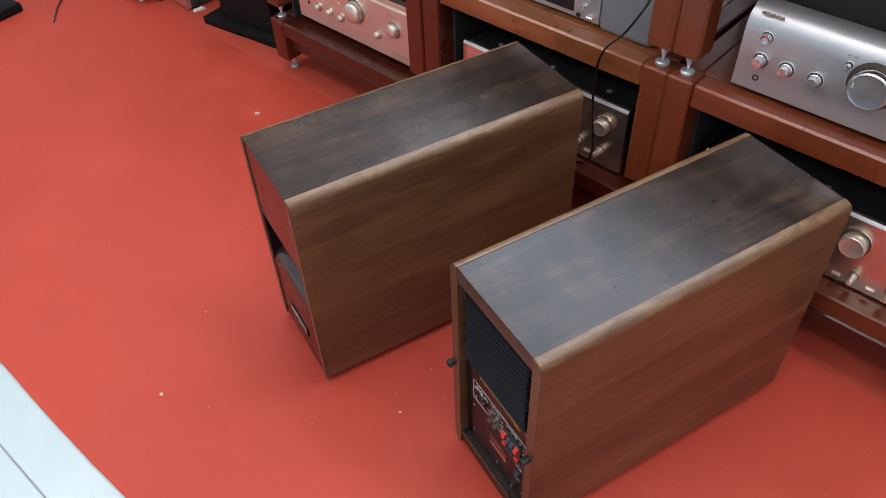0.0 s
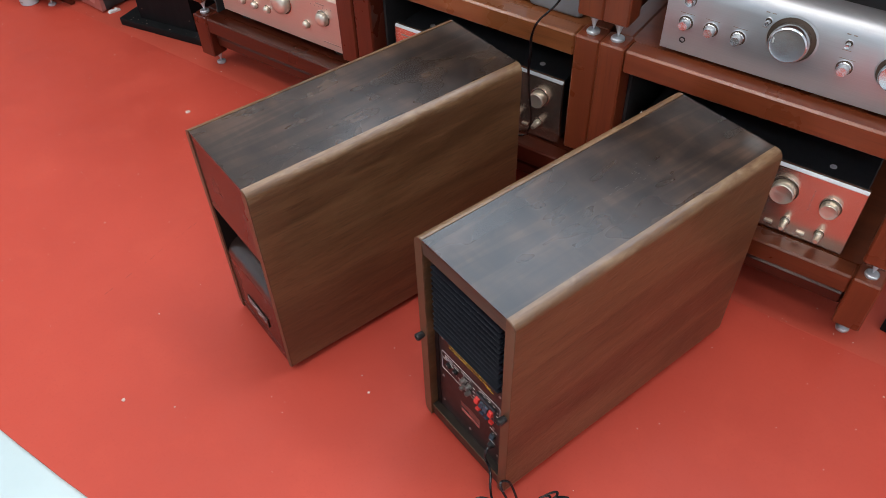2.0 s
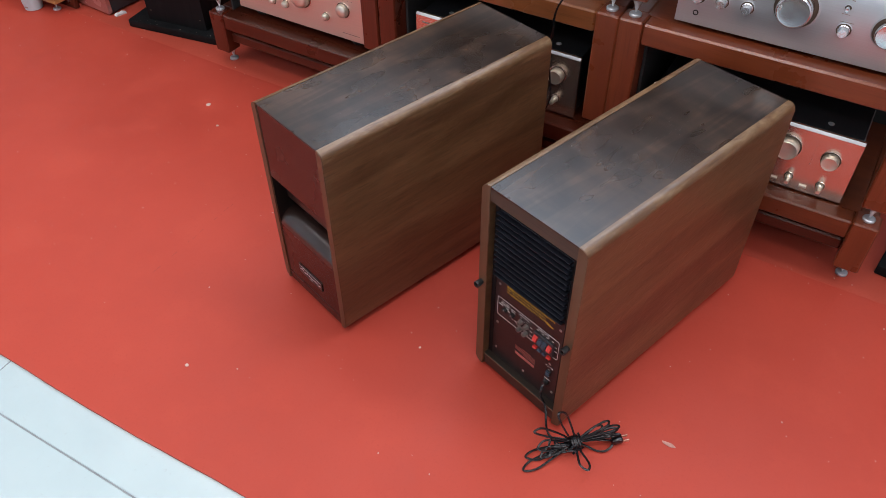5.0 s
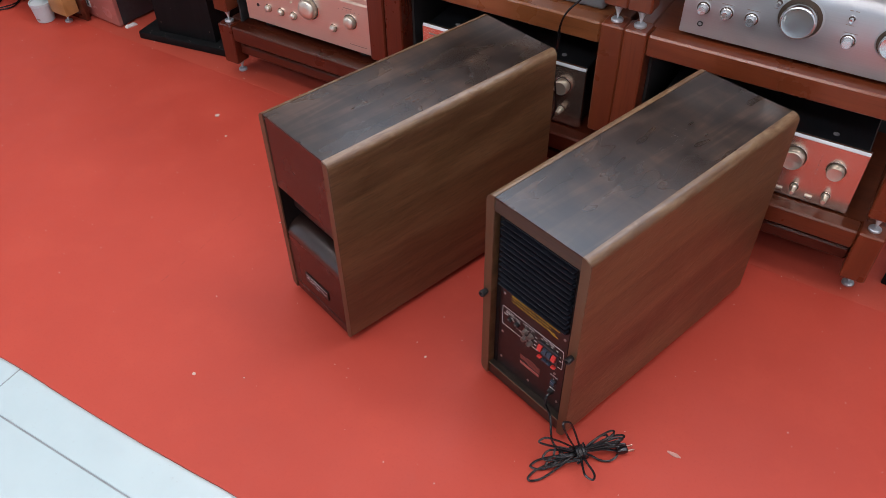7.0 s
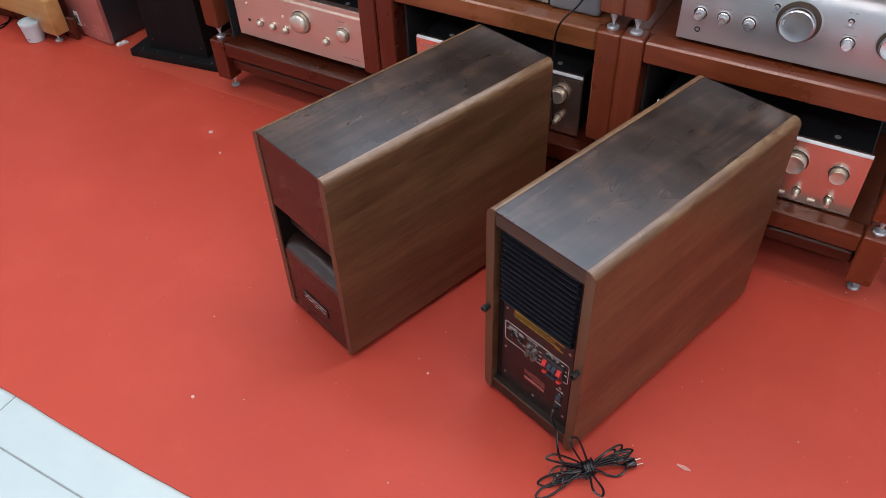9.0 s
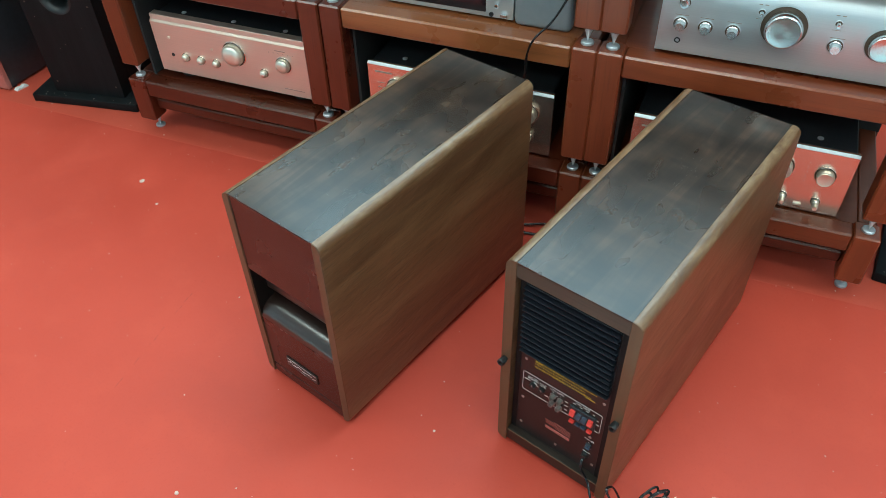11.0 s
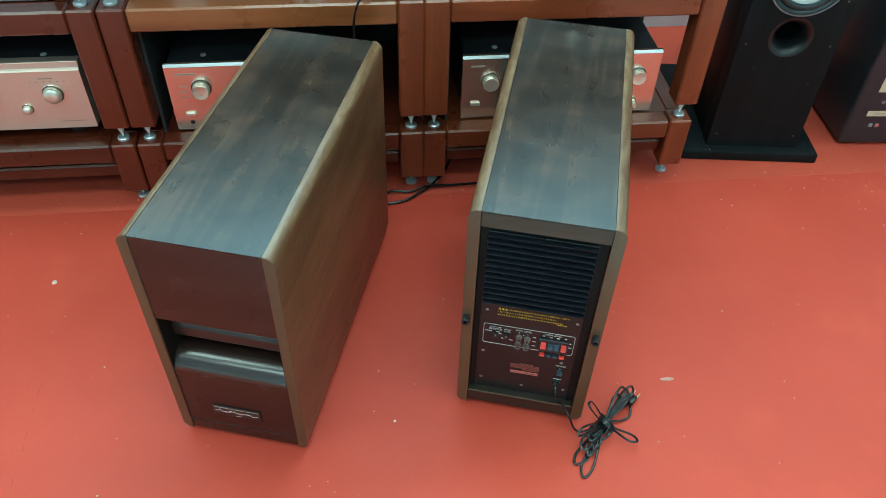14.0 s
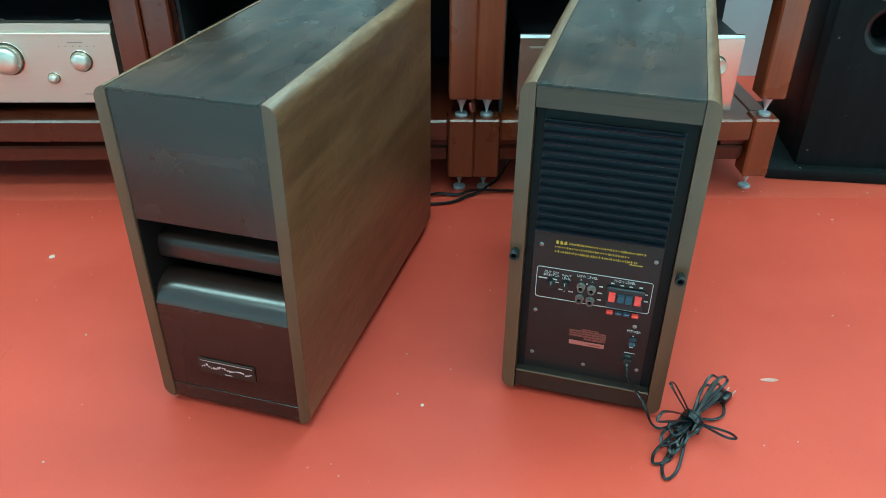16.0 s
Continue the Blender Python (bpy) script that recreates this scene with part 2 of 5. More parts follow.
def walnut_side():
    """Walnut film: fine lengthwise grain over wavering bands; rolled edge paler, with wear and its highlight painted
    in.
    """
    mt, nt, b = material("walnut_vinyl_side", 0.38, 0, 0.3)
    b.inputs["Coat Roughness"].default_value = 0.26
    bands = noise_node(nt, 1.1, 2.5, (1.6, 17, 17), rough=0.5, distortion=0.8)
    streak = noise_node(nt, 1.0, 3, (9, 60, 60), rough=0.55, distortion=0.9)
    pores = noise_node(nt, 1.5, 3, (16, 230, 230))
    cloud = noise_node(nt, 7, 4)
    c = ramp(nt, bands, [(0.32, (0.078, 0.0345, 0.0145)), (0.5, (0.119, 0.0560, 0.0240)), (0.70, (0.156, 0.078, 0.0355))])
    c = mix(nt, c, ramp(nt, streak, [(0.36, (0.50, 0.48, 0.46)), (0.5, (1, 1, 1)), (0.66, (1.4, 1.4, 1.4))]), 0.22, "MULTIPLY")
    c = mix(nt, c, (0.035, 0.014, 0.007), ramp(nt, pores, [(0.53, (0, 0, 0)), (0.68, (0.42, 0.42, 0.42))]))
    c = mix(nt, c, ramp(nt, cloud, [(0.3, (0.72, 0.72, 0.72)), (0.7, (1.05, 1.05, 1.05))]), 0.5, "MULTIPLY")
    co, sep, add, edge = nt.nodes.new("ShaderNodeTexCoord"), nt.nodes.new("ShaderNodeSeparateXYZ"), nt.nodes.new("ShaderNodeMath"), nt.nodes.new("ShaderNodeMapRange")
    nt.links.new(co.outputs["Object"], sep.inputs[0])
    add.operation, add.inputs[2].default_value = "MULTIPLY_ADD", -0.007
    nt.links.new(streak, add.inputs[0])
    add.inputs[1].default_value = 0.014
    total = nt.nodes.new("ShaderNodeMath")
    nt.links.new(sep.outputs[2], total.inputs[0])
    nt.links.new(add.outputs[0], total.inputs[1])
    edge.inputs[1].default_value, edge.inputs[2].default_value, edge.inputs[3].default_value, edge.inputs[4].default_value = 0.430, 0.453, 0.0, 0.45
    nt.links.new(total.outputs[0], edge.inputs[0])
    wavy = noise_node(nt, 10, 5, (3, 6, 6), distortion=0.8)
    worn_sheen = nt.nodes.new("ShaderNodeMath")
    worn_sheen.operation = "MULTIPLY"
    nt.links.new(edge.outputs[0], worn_sheen.inputs[0])
    nt.links.new(spread(nt, wavy, 0.1, 1.5), worn_sheen.inputs[1])
    # highlight of the rolled edge painted in as pale tan, mottled with wear
    c = mix(nt, c, ramp(nt, streak, [(0.36, (0.12, 0.066, 0.030)), (0.52, (0.225, 0.142, 0.072)), (0.66, (0.30, 0.205, 0.115))]), worn_sheen.outputs[0])
    nt.links.new(c, b.inputs["Base Color"])
    nt.links.new(spread(nt, cloud, 0.33, 0.45), b.inputs["Roughness"])
    one, two = nt.nodes.new("ShaderNodeBump"), nt.nodes.new("ShaderNodeBump")
    for n, src, strength, dist in ((one, wavy, 0.35, 0.003), (two, pores, 0.22, 0.0006)):
        n.inputs["Strength"].default_value, n.inputs["Distance"].default_value = strength, dist
        nt.links.new(src, n.inputs["Height"])
    nt.links.new(one.outputs[0], two.inputs["Normal"])
    nt.links.new(two.outputs[0], b.inputs["Normal"])
    return mt


WALNUT = walnut_side()
TOPWOOD = scuffed_top()
FRONTWOOD = wood("dark_red_walnut_front", (0.017, 0.0068, 0.0056), (0.031, 0.0120, 0.0094), (0.046, 0.0182, 0.0136), 0.25, "y", 1.0, relief=0.0, blotch=0.6, pore=0.25)
FRONTWOOD.node_tree.nodes["Principled BSDF"].inputs["Specular IOR Level"].default_value = 0.58
GLOSSLIP = wood("lacquered_dark_lip", (0.026, 0.012, 0.010), (0.034, 0.016, 0.013), (0.044, 0.021, 0.017), 0.32, "y", 1.0, relief=0.02, coat=0.25, pore=0.1)
GLOSSLIP.node_tree.nodes["Principled BSDF"].inputs["Coat Roughness"].default_value = 0.28
FRONTGLOSS = wood("rolled_dark_walnut", (0.020, 0.010, 0.008), (0.027, 0.013, 0.010), (0.036, 0.018, 0.012), 0.4, "y", 1.0, relief=0.0, coat=0.9, pore=0.0)
FRONTGLOSS.node_tree.nodes["Principled BSDF"].inputs["Coat Roughness"].default_value = 0.215
FRONTGLOSS.node_tree.nodes["Principled BSDF"].inputs["Coat IOR"].default_value = 1.75
FRONTGLOSS.node_tree.nodes["Principled BSDF"].inputs["Specular IOR Level"].default_value = 0.15
EDGEBAND = wood("walnut_edge_band", (0.095, 0.048, 0.024), (0.12, 0.062, 0.032), (0.145, 0.078, 0.041), 0.4, "z", 1.0, relief=0.05, blotch=0.3, pore=0.3, coat=0.2)
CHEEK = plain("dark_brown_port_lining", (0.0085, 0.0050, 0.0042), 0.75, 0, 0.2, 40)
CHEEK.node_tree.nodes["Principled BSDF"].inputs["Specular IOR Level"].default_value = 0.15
DARKBOARD = wood("dark_stained_board", (0.016, 0.011, 0.008), (0.022, 0.015, 0.011), (0.030, 0.020, 0.015), 0.35, "y", 1.0, relief=0.05)
STRIPWOOD = wood("walnut_edge_strip", (0.045, 0.025, 0.017), (0.062, 0.036, 0.024), (0.08, 0.046, 0.03), 0.45, "y", 1.0, relief=0.05)



def mahogany(name, along, k, warm=1.0):
    """Red mahogany stain; k: how pale, from the wood and from shade put into the tone, warm: how orange."""
    tones = [tuple(k * v for v in (r, g * warm, b)) for r, g, b in ((0.112, 0.0225, 0.0088), (0.138, 0.0300, 0.0110), (0.168, 0.0390, 0.0145))]
    return wood(name, *tones, 0.3, along, 1.2, coat=0.3, relief=0.02, blotch=0.45, pore=0.35)


# shade low in the racks is put into the darker tones
WOODS = {(tone, along): mahogany(f"mahogany_{tone}_{along}", along, *kw) for tone, kw in (("dark", (0.55, 0.9)), ("red", (0.85, 0.85)), ("mid", (1.15, 1.05)), ("pale", (1.6, 1.03))) for along in "xyz"}
TEAK = wood("golden_teak_across", (0.19, 0.055, 0.017), (0.27, 0.085, 0.028), (0.34, 0.115, 0.040), 0.3, "x", 1.2, coat=0.4, relief=0.02, blotch=0.35, pore=0.3)
PINE = wood("light_pine", (0.42, 0.225, 0.075), (0.50, 0.285, 0.105), (0.57, 0.34, 0.135), 0.4, "x", 1.0, coat=0.2, relief=0.03, pore=0.15)
def metal_face(name, colour, rough, metal):
    mt, nt, b = material(name, rough, metal)
    fine = noise_node(nt, 2, 2, (3, 400, 400))
    lo, hi = tuple(k * 0.97 for k in colour), tuple(min(1, k * 1.03) for k in colour)
    nt.links.new(ramp(nt, fine, [(0.3, lo), (0.7, hi)]), b.inputs["Base Color"])
    return mt


GOLDSATIN = metal_face("satin_champagne_aluminium", (0.74, 0.61, 0.52), 0.42, 0.72)
GOLD = metal_face("champagne_aluminium", (0.84, 0.70, 0.60), 0.24, 0.92)
def turned(mt):
    """Fine rings cut on a lathe, round the knob's axis."""
    nt = mt.node_tree
    b, tn = nt.nodes["Principled BSDF"], nt.nodes.new("ShaderNodeTangent")
    tn.direction_type, tn.axis = "RADIAL", "Y"
    b.inputs["Anisotropic"].default_value = 0.75
    nt.links.new(tn.outputs[0], b.inputs["Tangent"])
    return mt


GOLDKNOB = turned(metal_face("gold_turned_metal", (0.80, 0.76, 0.65), 0.33, 0.75))
RINGDARK = plain("dark_knob_gap", (0.10, 0.07, 0.05), 0.5, 0.3, 0.05, 60)
SILVER = metal_face("silver_brushed_aluminium", (0.60, 0.63, 0.655), 0.38, 0.7)
SILVERKNOB = turned(metal_face("silver_turned_metal", (0.76, 0.79, 0.81), 0.2, 0.95))
CHROME = plain("polished_metal", (0.72, 0.72, 0.73), 0.16, 1.0, 0.05, 60)
SPIKE = metal_face("satin_silver_spike", (0.80, 0.83, 0.86), 0.36, 0.55)
SPIKEDISC = metal_face("satin_steel_disc", (0.58, 0.62, 0.66), 0.34, 0.6)
TRIM = plain("bright_trim_edge", (0.50, 0.52, 0.56), 0.36, 0.8, 0.03, 40)
SOCKET = plain("dull_nickel", (0.34, 0.33, 0.31), 0.35, 0.8, 0.1, 60)
DEEPBLACK = plain("deep_black_hollow", (0.002, 0.002, 0.002), 0.9, 0, 0.1, 30)
GREYCASE = plain("grey_case", (0.26, 0.28, 0.30), 0.42, 0.3, 0.06, 40)
BLACKCASE = plain("black_painted_steel", (0.024, 0.028, 0.033), 0.36, 0, 0.2, 60, 0.04)
INTERIOR = plain("black_board", (0.034, 0.037, 0.040), 0.6, 0, 0.2, 20)
BLACKMATT = plain("black_matt_panel", (0.0085, 0.0075, 0.0080), 0.50, 0, 0.25, 50, 0.04)
BLACKMATT.node_tree.nodes["Principled BSDF"].inputs["Specular IOR Level"].default_value = 0.2
HEATSINK = plain("black_anodised_fins", (0.010, 0.0125, 0.020), 0.42, 0.15, 0.2, 50)
HEATSINK.node_tree.nodes["Principled BSDF"].inputs["Specular IOR Level"].default_value = 0.5
PLATEPAINT = plain("brown_black_plate_paint", (0.0150, 0.0098, 0.0100), 0.42, 0, 0.2, 50, 0.03)
TOWERBLACK = wood("black_ash_veneer", (0.0066, 0.0078, 0.0086), (0.0088, 0.0102, 0.0112), (0.0118, 0.0134, 0.0146), 0.5, "z", 1.3, relief=0.04)
TOWERBLACK.node_tree.nodes["Principled BSDF"].inputs["Specular IOR Level"].default_value = 0.12
DEEPBLACK.node_tree.nodes["Principled BSDF"].inputs["Specular IOR Level"].default_value = 0.05
PORTGLOSS = plain("black_port_flare", (0.0055, 0.0065, 0.0075), 0.38, 0, 0.1, 40)
SURROUND = plain("teal_black_rubber_surround", (0.016, 0.026, 0.030), 0.35, 0, 0.1, 40)
TOWERSIDE = wood("dark_brown_side_veneer", (0.009, 0.0095, 0.010), (0.012, 0.0122, 0.013), (0.016, 0.016, 0.0165), 0.4, "z", 1.3, relief=0.06)
TOWERSIDE.node_tree.nodes["Principled BSDF"].inputs["Specular IOR Level"].default_value = 0.2
RUBBER = plain("black_rubber", (0.014, 0.014, 0.015), 0.5, 0, 0.2, 80)
CABLEBLACK = plain("black_cable_sheath", (0.009, 0.010, 0.012), 0.22, 0, 0.2, 80)
WHITEPRINT = plain("white_print", (0.55, 0.55, 0.53), 0.6, 0, 0.05, 80)
YELLOWPRINT = plain("yellow_print", (0.72, 0.48, 0.05), 0.6, 0, 0.05, 80)
GREYPRINT = plain("grey_print", (0.34, 0.27, 0.23), 0.6, 0, 0.1, 80)
REDPLASTIC = plain("red_terminal_plastic", (0.72, 0.05, 0.04), 0.35, 0, 0.06, 60)
BLUEBLACK = plain("blue_black_terminal_plastic", (0.03, 0.045, 0.07), 0.35, 0, 0.1, 60)
PINKLABEL = plain("dull_pink_label", (0.42, 0.13, 0.11), 0.5, 0, 0.08, 60)
REDBROWNPRINT = plain("red_brown_print", (0.20, 0.055, 0.045), 0.5, 0, 0.08, 60)
CREAM = plain("cream_label", (0.62, 0.52, 0.36), 0.6, 0, 0.06, 50)
WHITEPLASTIC = plain("white_plastic", (0.72, 0.74, 0.73), 0.45, 0, 0.05, 30)
TUBPLASTIC = plain("blue_white_plastic", (0.52, 0.63, 0.67), 0.45, 0, 0.05, 30)
BRASS = plain("brass_blade", (0.74, 0.68, 0.56), 0.3, 1.0, 0.05, 60)
CONEGREY = plain("silver_driver_cone", (0.55, 0.52, 0.5), 0.35, 0.6, 0.06, 30)
PINKGLOSS = plain("glossy_red_brown_front", (0.44, 0.17, 0.145), 0.25, 0, 0.08, 12, coat=0.3)
GLASSDARK = plain("dark_display_glass", (0.012, 0.009, 0.012), 0.12, 0, 0.1, 30)
WALLPAINT = plain("pale_wall_paint", (0.66, 0.70, 0.76), 0.6, 0, 0.05, 6, 0.05)
CEILPAINT = plain("white_ceiling_paint", (0.80, 0.80, 0.78), 0.8, 0, 0.04, 6)
CRUMB = plain("pale_crumbs", (0.60, 0.46, 0.40), 0.8, 0, 0.15, 90)
SCUFF = plain("dark_red_scuff", (0.25, 0.030, 0.022), 0.7, 0, 0.2, 90)
SCRATCH = plain("pale_scratch", (0.085, 0.074, 0.062), 0.35, 0, 0.2, 90)
SCRAP = plain("dull_pink_scrap", (0.56, 0.30, 0.25), 0.8, 0, 0.2, 90)
GROUTGREY = plain("tile_joint", (0.25, 0.28, 0.29), 0.8, 0, 0.15, 40)


def red_floor(name, k=1.0):
    mt, nt, b = material(name, 0.55)
    b.inputs["Specular IOR Level"].default_value = 0.3
    broad, mid, fine = noise_node(nt, 1.6, 4), noise_node(nt, 9, 5), noise_node(nt, 160, 3)
    c = ramp(nt, broad, [(0.3, (0.425, 0.050 * k, 0.0300 * k)), (0.7, (0.520, 0.066 * k, 0.0395 * k))])
    c = mix(nt, c, (0.56, 0.082, 0.049), ramp(nt, mid, [(0.52, (0, 0, 0)), (0.75, (0.45, 0.45, 0.45))]))
    c = mix(nt, c, (0.41, 0.043, 0.028), ramp(nt, fine, [(0.55, (0, 0, 0)), (0.75, (0.3, 0.3, 0.3))]))
    nt.links.new(c, b.inputs["Base Color"])
    nt.links.new(spread(nt, mid, 0.48, 0.62), b.inputs["Roughness"])
    bump(nt, b, mid, 0.08, 0.002)
    return mt


def tile_white():
    mt, nt, b = material("white_glazed_tile", 0.25)
    cloud, fine = noise_node(nt, 5, 5), noise_node(nt, 120, 3)
    c = ramp(nt, cloud, [(0.3, (0.46, 0.59, 0.605)), (0.7, (0.51, 0.64, 0.65))])
    c = mix(nt, c, (0.40, 0.44, 0.45), ramp(nt, fine, [(0.66, (0, 0, 0)), (0.8, (0.4, 0.4, 0.4))]))
    nt.links.new(c, b.inputs["Base Color"])
    return mt


REDFLOOR, REDFADED, TILE = red_floor("red_vinyl_floor"), red_floor("faded_red_vinyl_floor", 1.22), tile_white()

# ---- the room ----
S0, S1, D0, D1 = -4.2, 3.4, -4.4, 0.69
floor = single("floor", box(S0, S1, D0, D1, -0.12, -0.006), GROUTGREY, at(0, 0), "grey jointed bed under white floor tiles", "floor", kind="structure")
ASKEW = 1.75   # degrees by which tiles and sheet lie off the line of the racks
rn = random.Random(8)
edge = [(s, -1.0655 + math.tan(radians(ASKEW)) * (s + 0.5) + rn.uniform(-0.0012, 0.0012) - 0.002 * math.sin(9 * s)) for s in [S1 - 0.06 * k for k in range(114)]]
red = single("floor_covering", prism([(-3.4, -0.030), (S1, -0.030)] + edge + [(-3.4, edge[-1][1])], -0.0055, 0.0009, "z"), REDFLOOR, at(0, 0), "red vinyl sheet with white crumbs on it", "floor covering", kind="structure")
single("floor_covering", box(-3.4, S1, -0.037, D1 - 0.002, -0.0057, 0.0012, 0.0002, 1), REDFADED, at(0, 0), "red vinyl sheet under the audio racks", "floor covering", kind="structure")
back = box(S0, S1, D1, D1 + 0.15, -0.12, WIN[2])
box(S0, S1, D1, D1 + 0.15, WIN[3], CEIL, bm=back)
box(S0, WIN[0], D1, D1 + 0.15, WIN[2], WIN[3], bm=back)
box(WIN[1], S1, D1, D1 + 0.15, WIN[2], WIN[3], bm=back)
single("wall_back", back, WALLPAINT, at(0, 0), "pale blue-white painted wall behind the racks", "wall", kind="structure")
single("wall_side_1", box(S0 - 0.15, S0, D0 - 0.15, D1 + 0.15, -0.12, CEIL), WALLPAINT, at(0, 0), "pale painted side wall", "wall", kind="structure")
single("wall_side_2", box(S1, S1 + 0.15, D0 - 0.15, D1 + 0.15, -0.12, CEIL), WALLPAINT, at(0, 0), "pale painted side wall", "wall", kind="structure")
front = box(S0, -2.6, D0 - 0.15, D0, -0.12, CEIL)
box(1.4, S1, D0 - 0.15, D0, -0.12, CEIL, bm=front)
box(-2.6, 1.4, D0 - 0.15, D0, 2.45, CEIL, bm=front)
single("wall_front", front, WALLPAINT, at(0, 0), "pale painted shop wall with a wide opening", "wall", kind="structure")
single("ceiling", box(S0 - 0.15, S1 + 0.15, D0 - 0.15, D1 + 0.15, CEIL, CEIL + 0.12), CEILPAINT, at(0, 0), "plain white painted ceiling", "ceiling", kind="structure")
# frame of the added window, out of view
win = tagged(new("added_window_1"), "wide unseen window with a white frame, added in the back wall", "window", kind="structure")
win.matrix_world = at(0, 0)
for x0, x1, z0, z1 in ((WIN[0], WIN[1], WIN[2], WIN[2] + 0.04), (WIN[0], WIN[1], WIN[3] - 0.04, WIN[3]), (WIN[0], WIN[0] + 0.04, WIN[2] + 0.04, WIN[3] - 0.04), (WIN[1] - 0.04, WIN[1], WIN[2] + 0.04, WIN[3] - 0.04)):
    part("window_frame", box(x0, x1, D1 + 0.05, D1 + 0.10, z0, z1, 0.003, 1), WHITEPLASTIC, win)
single("ground", box(-40, 40, -60, D0 - 0.16, -0.2, -0.13), GROUTGREY, at(0, 0), "grey paving outside the shop", "ground", kind="structure")
for s, d in LAMPS:
    fix = thing("ceiling_light", at(s, d, 0), "white flat ceiling light panel", "ceiling light", "ceiling lights")
    part("housing", box(-0.6, 0.6, -0.3, 0.3, CEIL - 0.06, CEIL - 0.001, 0.006), WHITEPLASTIC, fix)


# ---- the two subwoofer cabinets ----
CAB_W, CAB_D, CAB_H, SIDE = 0.216, 0.552, 0.455, 0.0175


def cabinet(name, e, n, turn, label, board=0.0335, thick=SIDE):
    a = radians(turn)
    x, y = e * math.cos(a) - n * math.sin(a), e * math.sin(a) + n * math.cos(a)
    th = thing(name, pose(x, y, 0, 0, 0, turn), label, "subwoofer")
    h, w, r = CAB_H, CAB_W / 2, 0.0145
    for sign in (1, -1):
        o, i = sign * w, sign * (w - thick)
        if sign > 0:
            line = [(i, 0.010)] + arc(o - r, 0.010 + r, r, -90, 0) + arc(o - r, h - r, r, 0, 90) + [(i, h)]
        else:
            line = [(i, 0.010)] + arc(o + r, 0.010 + r, r, 270, 180) + arc(o + r, h - r, r, 180, 90) + [(i, h)]
        bm = prism(line, 0.0, CAB_D, "x")
        bmesh.ops.bevel(bm, geom=[ed for ed in bm.edges if abs(ed.verts[0].co.x - ed.verts[1].co.x) < 1e-6], offset=0.0012, segments=1, affect="EDGES")
        side = part("side_panel", bm, WALNUT, th, "walnut side panel with rounded edges")
        part("edge_band", prism(line, -0.0007, -0.0001, "x"), EDGEBAND, side)
    iw = w - thick - 0.0004
    part("top_panel", box(0.0006, CAB_D - 0.001, -iw, iw, h - 0.0040, h - 0.0008, 0.0002, 1), TOPWOOD, th, "dark scuffed walnut top")
    part("top_board", box(0.031, CAB_D - 0.0015, -iw, iw, h - 0.022, h - 0.0042), STRIPWOOD, th)
    part("bottom_board", box(0.003, CAB_D - 0.002, -iw, iw, 0.012, board, 0.0008, 1), DARKBOARD, th)
    part("inner_back", box(0.10, 0.112, -iw, iw, board + 0.0005, h - 0.022), BLACKMATT, th)
    part("far_panel", box(CAB_D - 0.03, CAB_D - 0.012, -iw, iw, board + 0.0005, h - 0.022), FRONTWOOD, th)
    for fx in (0.05, CAB_D - 0.05):
        for fy in (-0.07, 0.07):
            part("rubber_foot", lathe([(0.012, 0.0), (0.013, 0.002), (0.013, 0.0125)], 16, place=(fx, fy, 0)), RUBBER, th)
    return th


sub_a = cabinet("subwoofer", 0.376, 1.1334, 3.5, "walnut-veneered subwoofer with a dark slotted front, on the red floor", thick=0.0152)
IW = CAB_W / 2 - 0.0152 - 0.0006
part("front_panel", box(0.0010, 0.02, -IW, IW, 0.291, CAB_H - 0.00405, 0.0002, 1), FRONTWOOD, sub_a, "plain dark red-brown upper front")
low = part("front_panel", prism([(0.0015, 0.0375), (0.0015, 0.1664), (0.075, 0.1664), (0.075, 0.0375)], -IW, IW, "y"), FRONTWOOD, sub_a, "dark lower front rolled over into the port")
roll = arc(0.0365, 0.163, 0.035, 174, 15, 16) + [(0.075, 0.1666)]
part("rolled_edge", prism(roll, -IW, IW, "y"), FRONTGLOSS, low, "glossy rolled edge of the port")
bar = arc(0.040, 0.240, 0.012, 85, 180, 8) + arc(0.037, 0.227, 0.009, 180, 265, 6) + [(0.096, 0.216), (0.096, 0.254)]
part("port_bar", prism(bar, -IW, IW, "y"), GLOSSLIP, sub_a, "lacquered rounded bar inside the port")
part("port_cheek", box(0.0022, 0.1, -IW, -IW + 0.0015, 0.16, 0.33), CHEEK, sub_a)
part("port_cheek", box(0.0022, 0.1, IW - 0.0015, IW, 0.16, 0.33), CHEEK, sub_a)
part("plinth", box(0.0014, 0.003, -IW, IW, 0.012, 0.0355, 0.0005, 1), FRONTWOOD, sub_a)
badge = part("badge", box(-0.0006, 0.0014, -0.036, 0.045, 0.066, 0.0905, 0.0005, 1), DARKBOARD, sub_a, "small dark and silver name badge")
bm = bmesh.new()
rnd = random.Random(4)
for k in range(22):
    y0 = 0.0410 - 0.0033 * k
    z0 = 0.0765 + 0.0022 * math.sin(0.9 * k) + rnd.uniform(-0.001, 0.001)
    bm = box(-0.0010, -0.0005, y0 - rnd.uniform(0.0018, 0.0034), y0, z0, z0 + rnd.uniform(0.0011, 0.0034), bm=bm)
bm = box(-0.0010, -0.0005, -0.002, 0.008, 0.0688, 0.0700, bm=bm)
bm = box(-0.0010, -0.0005, -0.033, 0.042, 0.0868, 0.0873, bm=bm)
part("badge_marks", bm, SPIKE, badge)

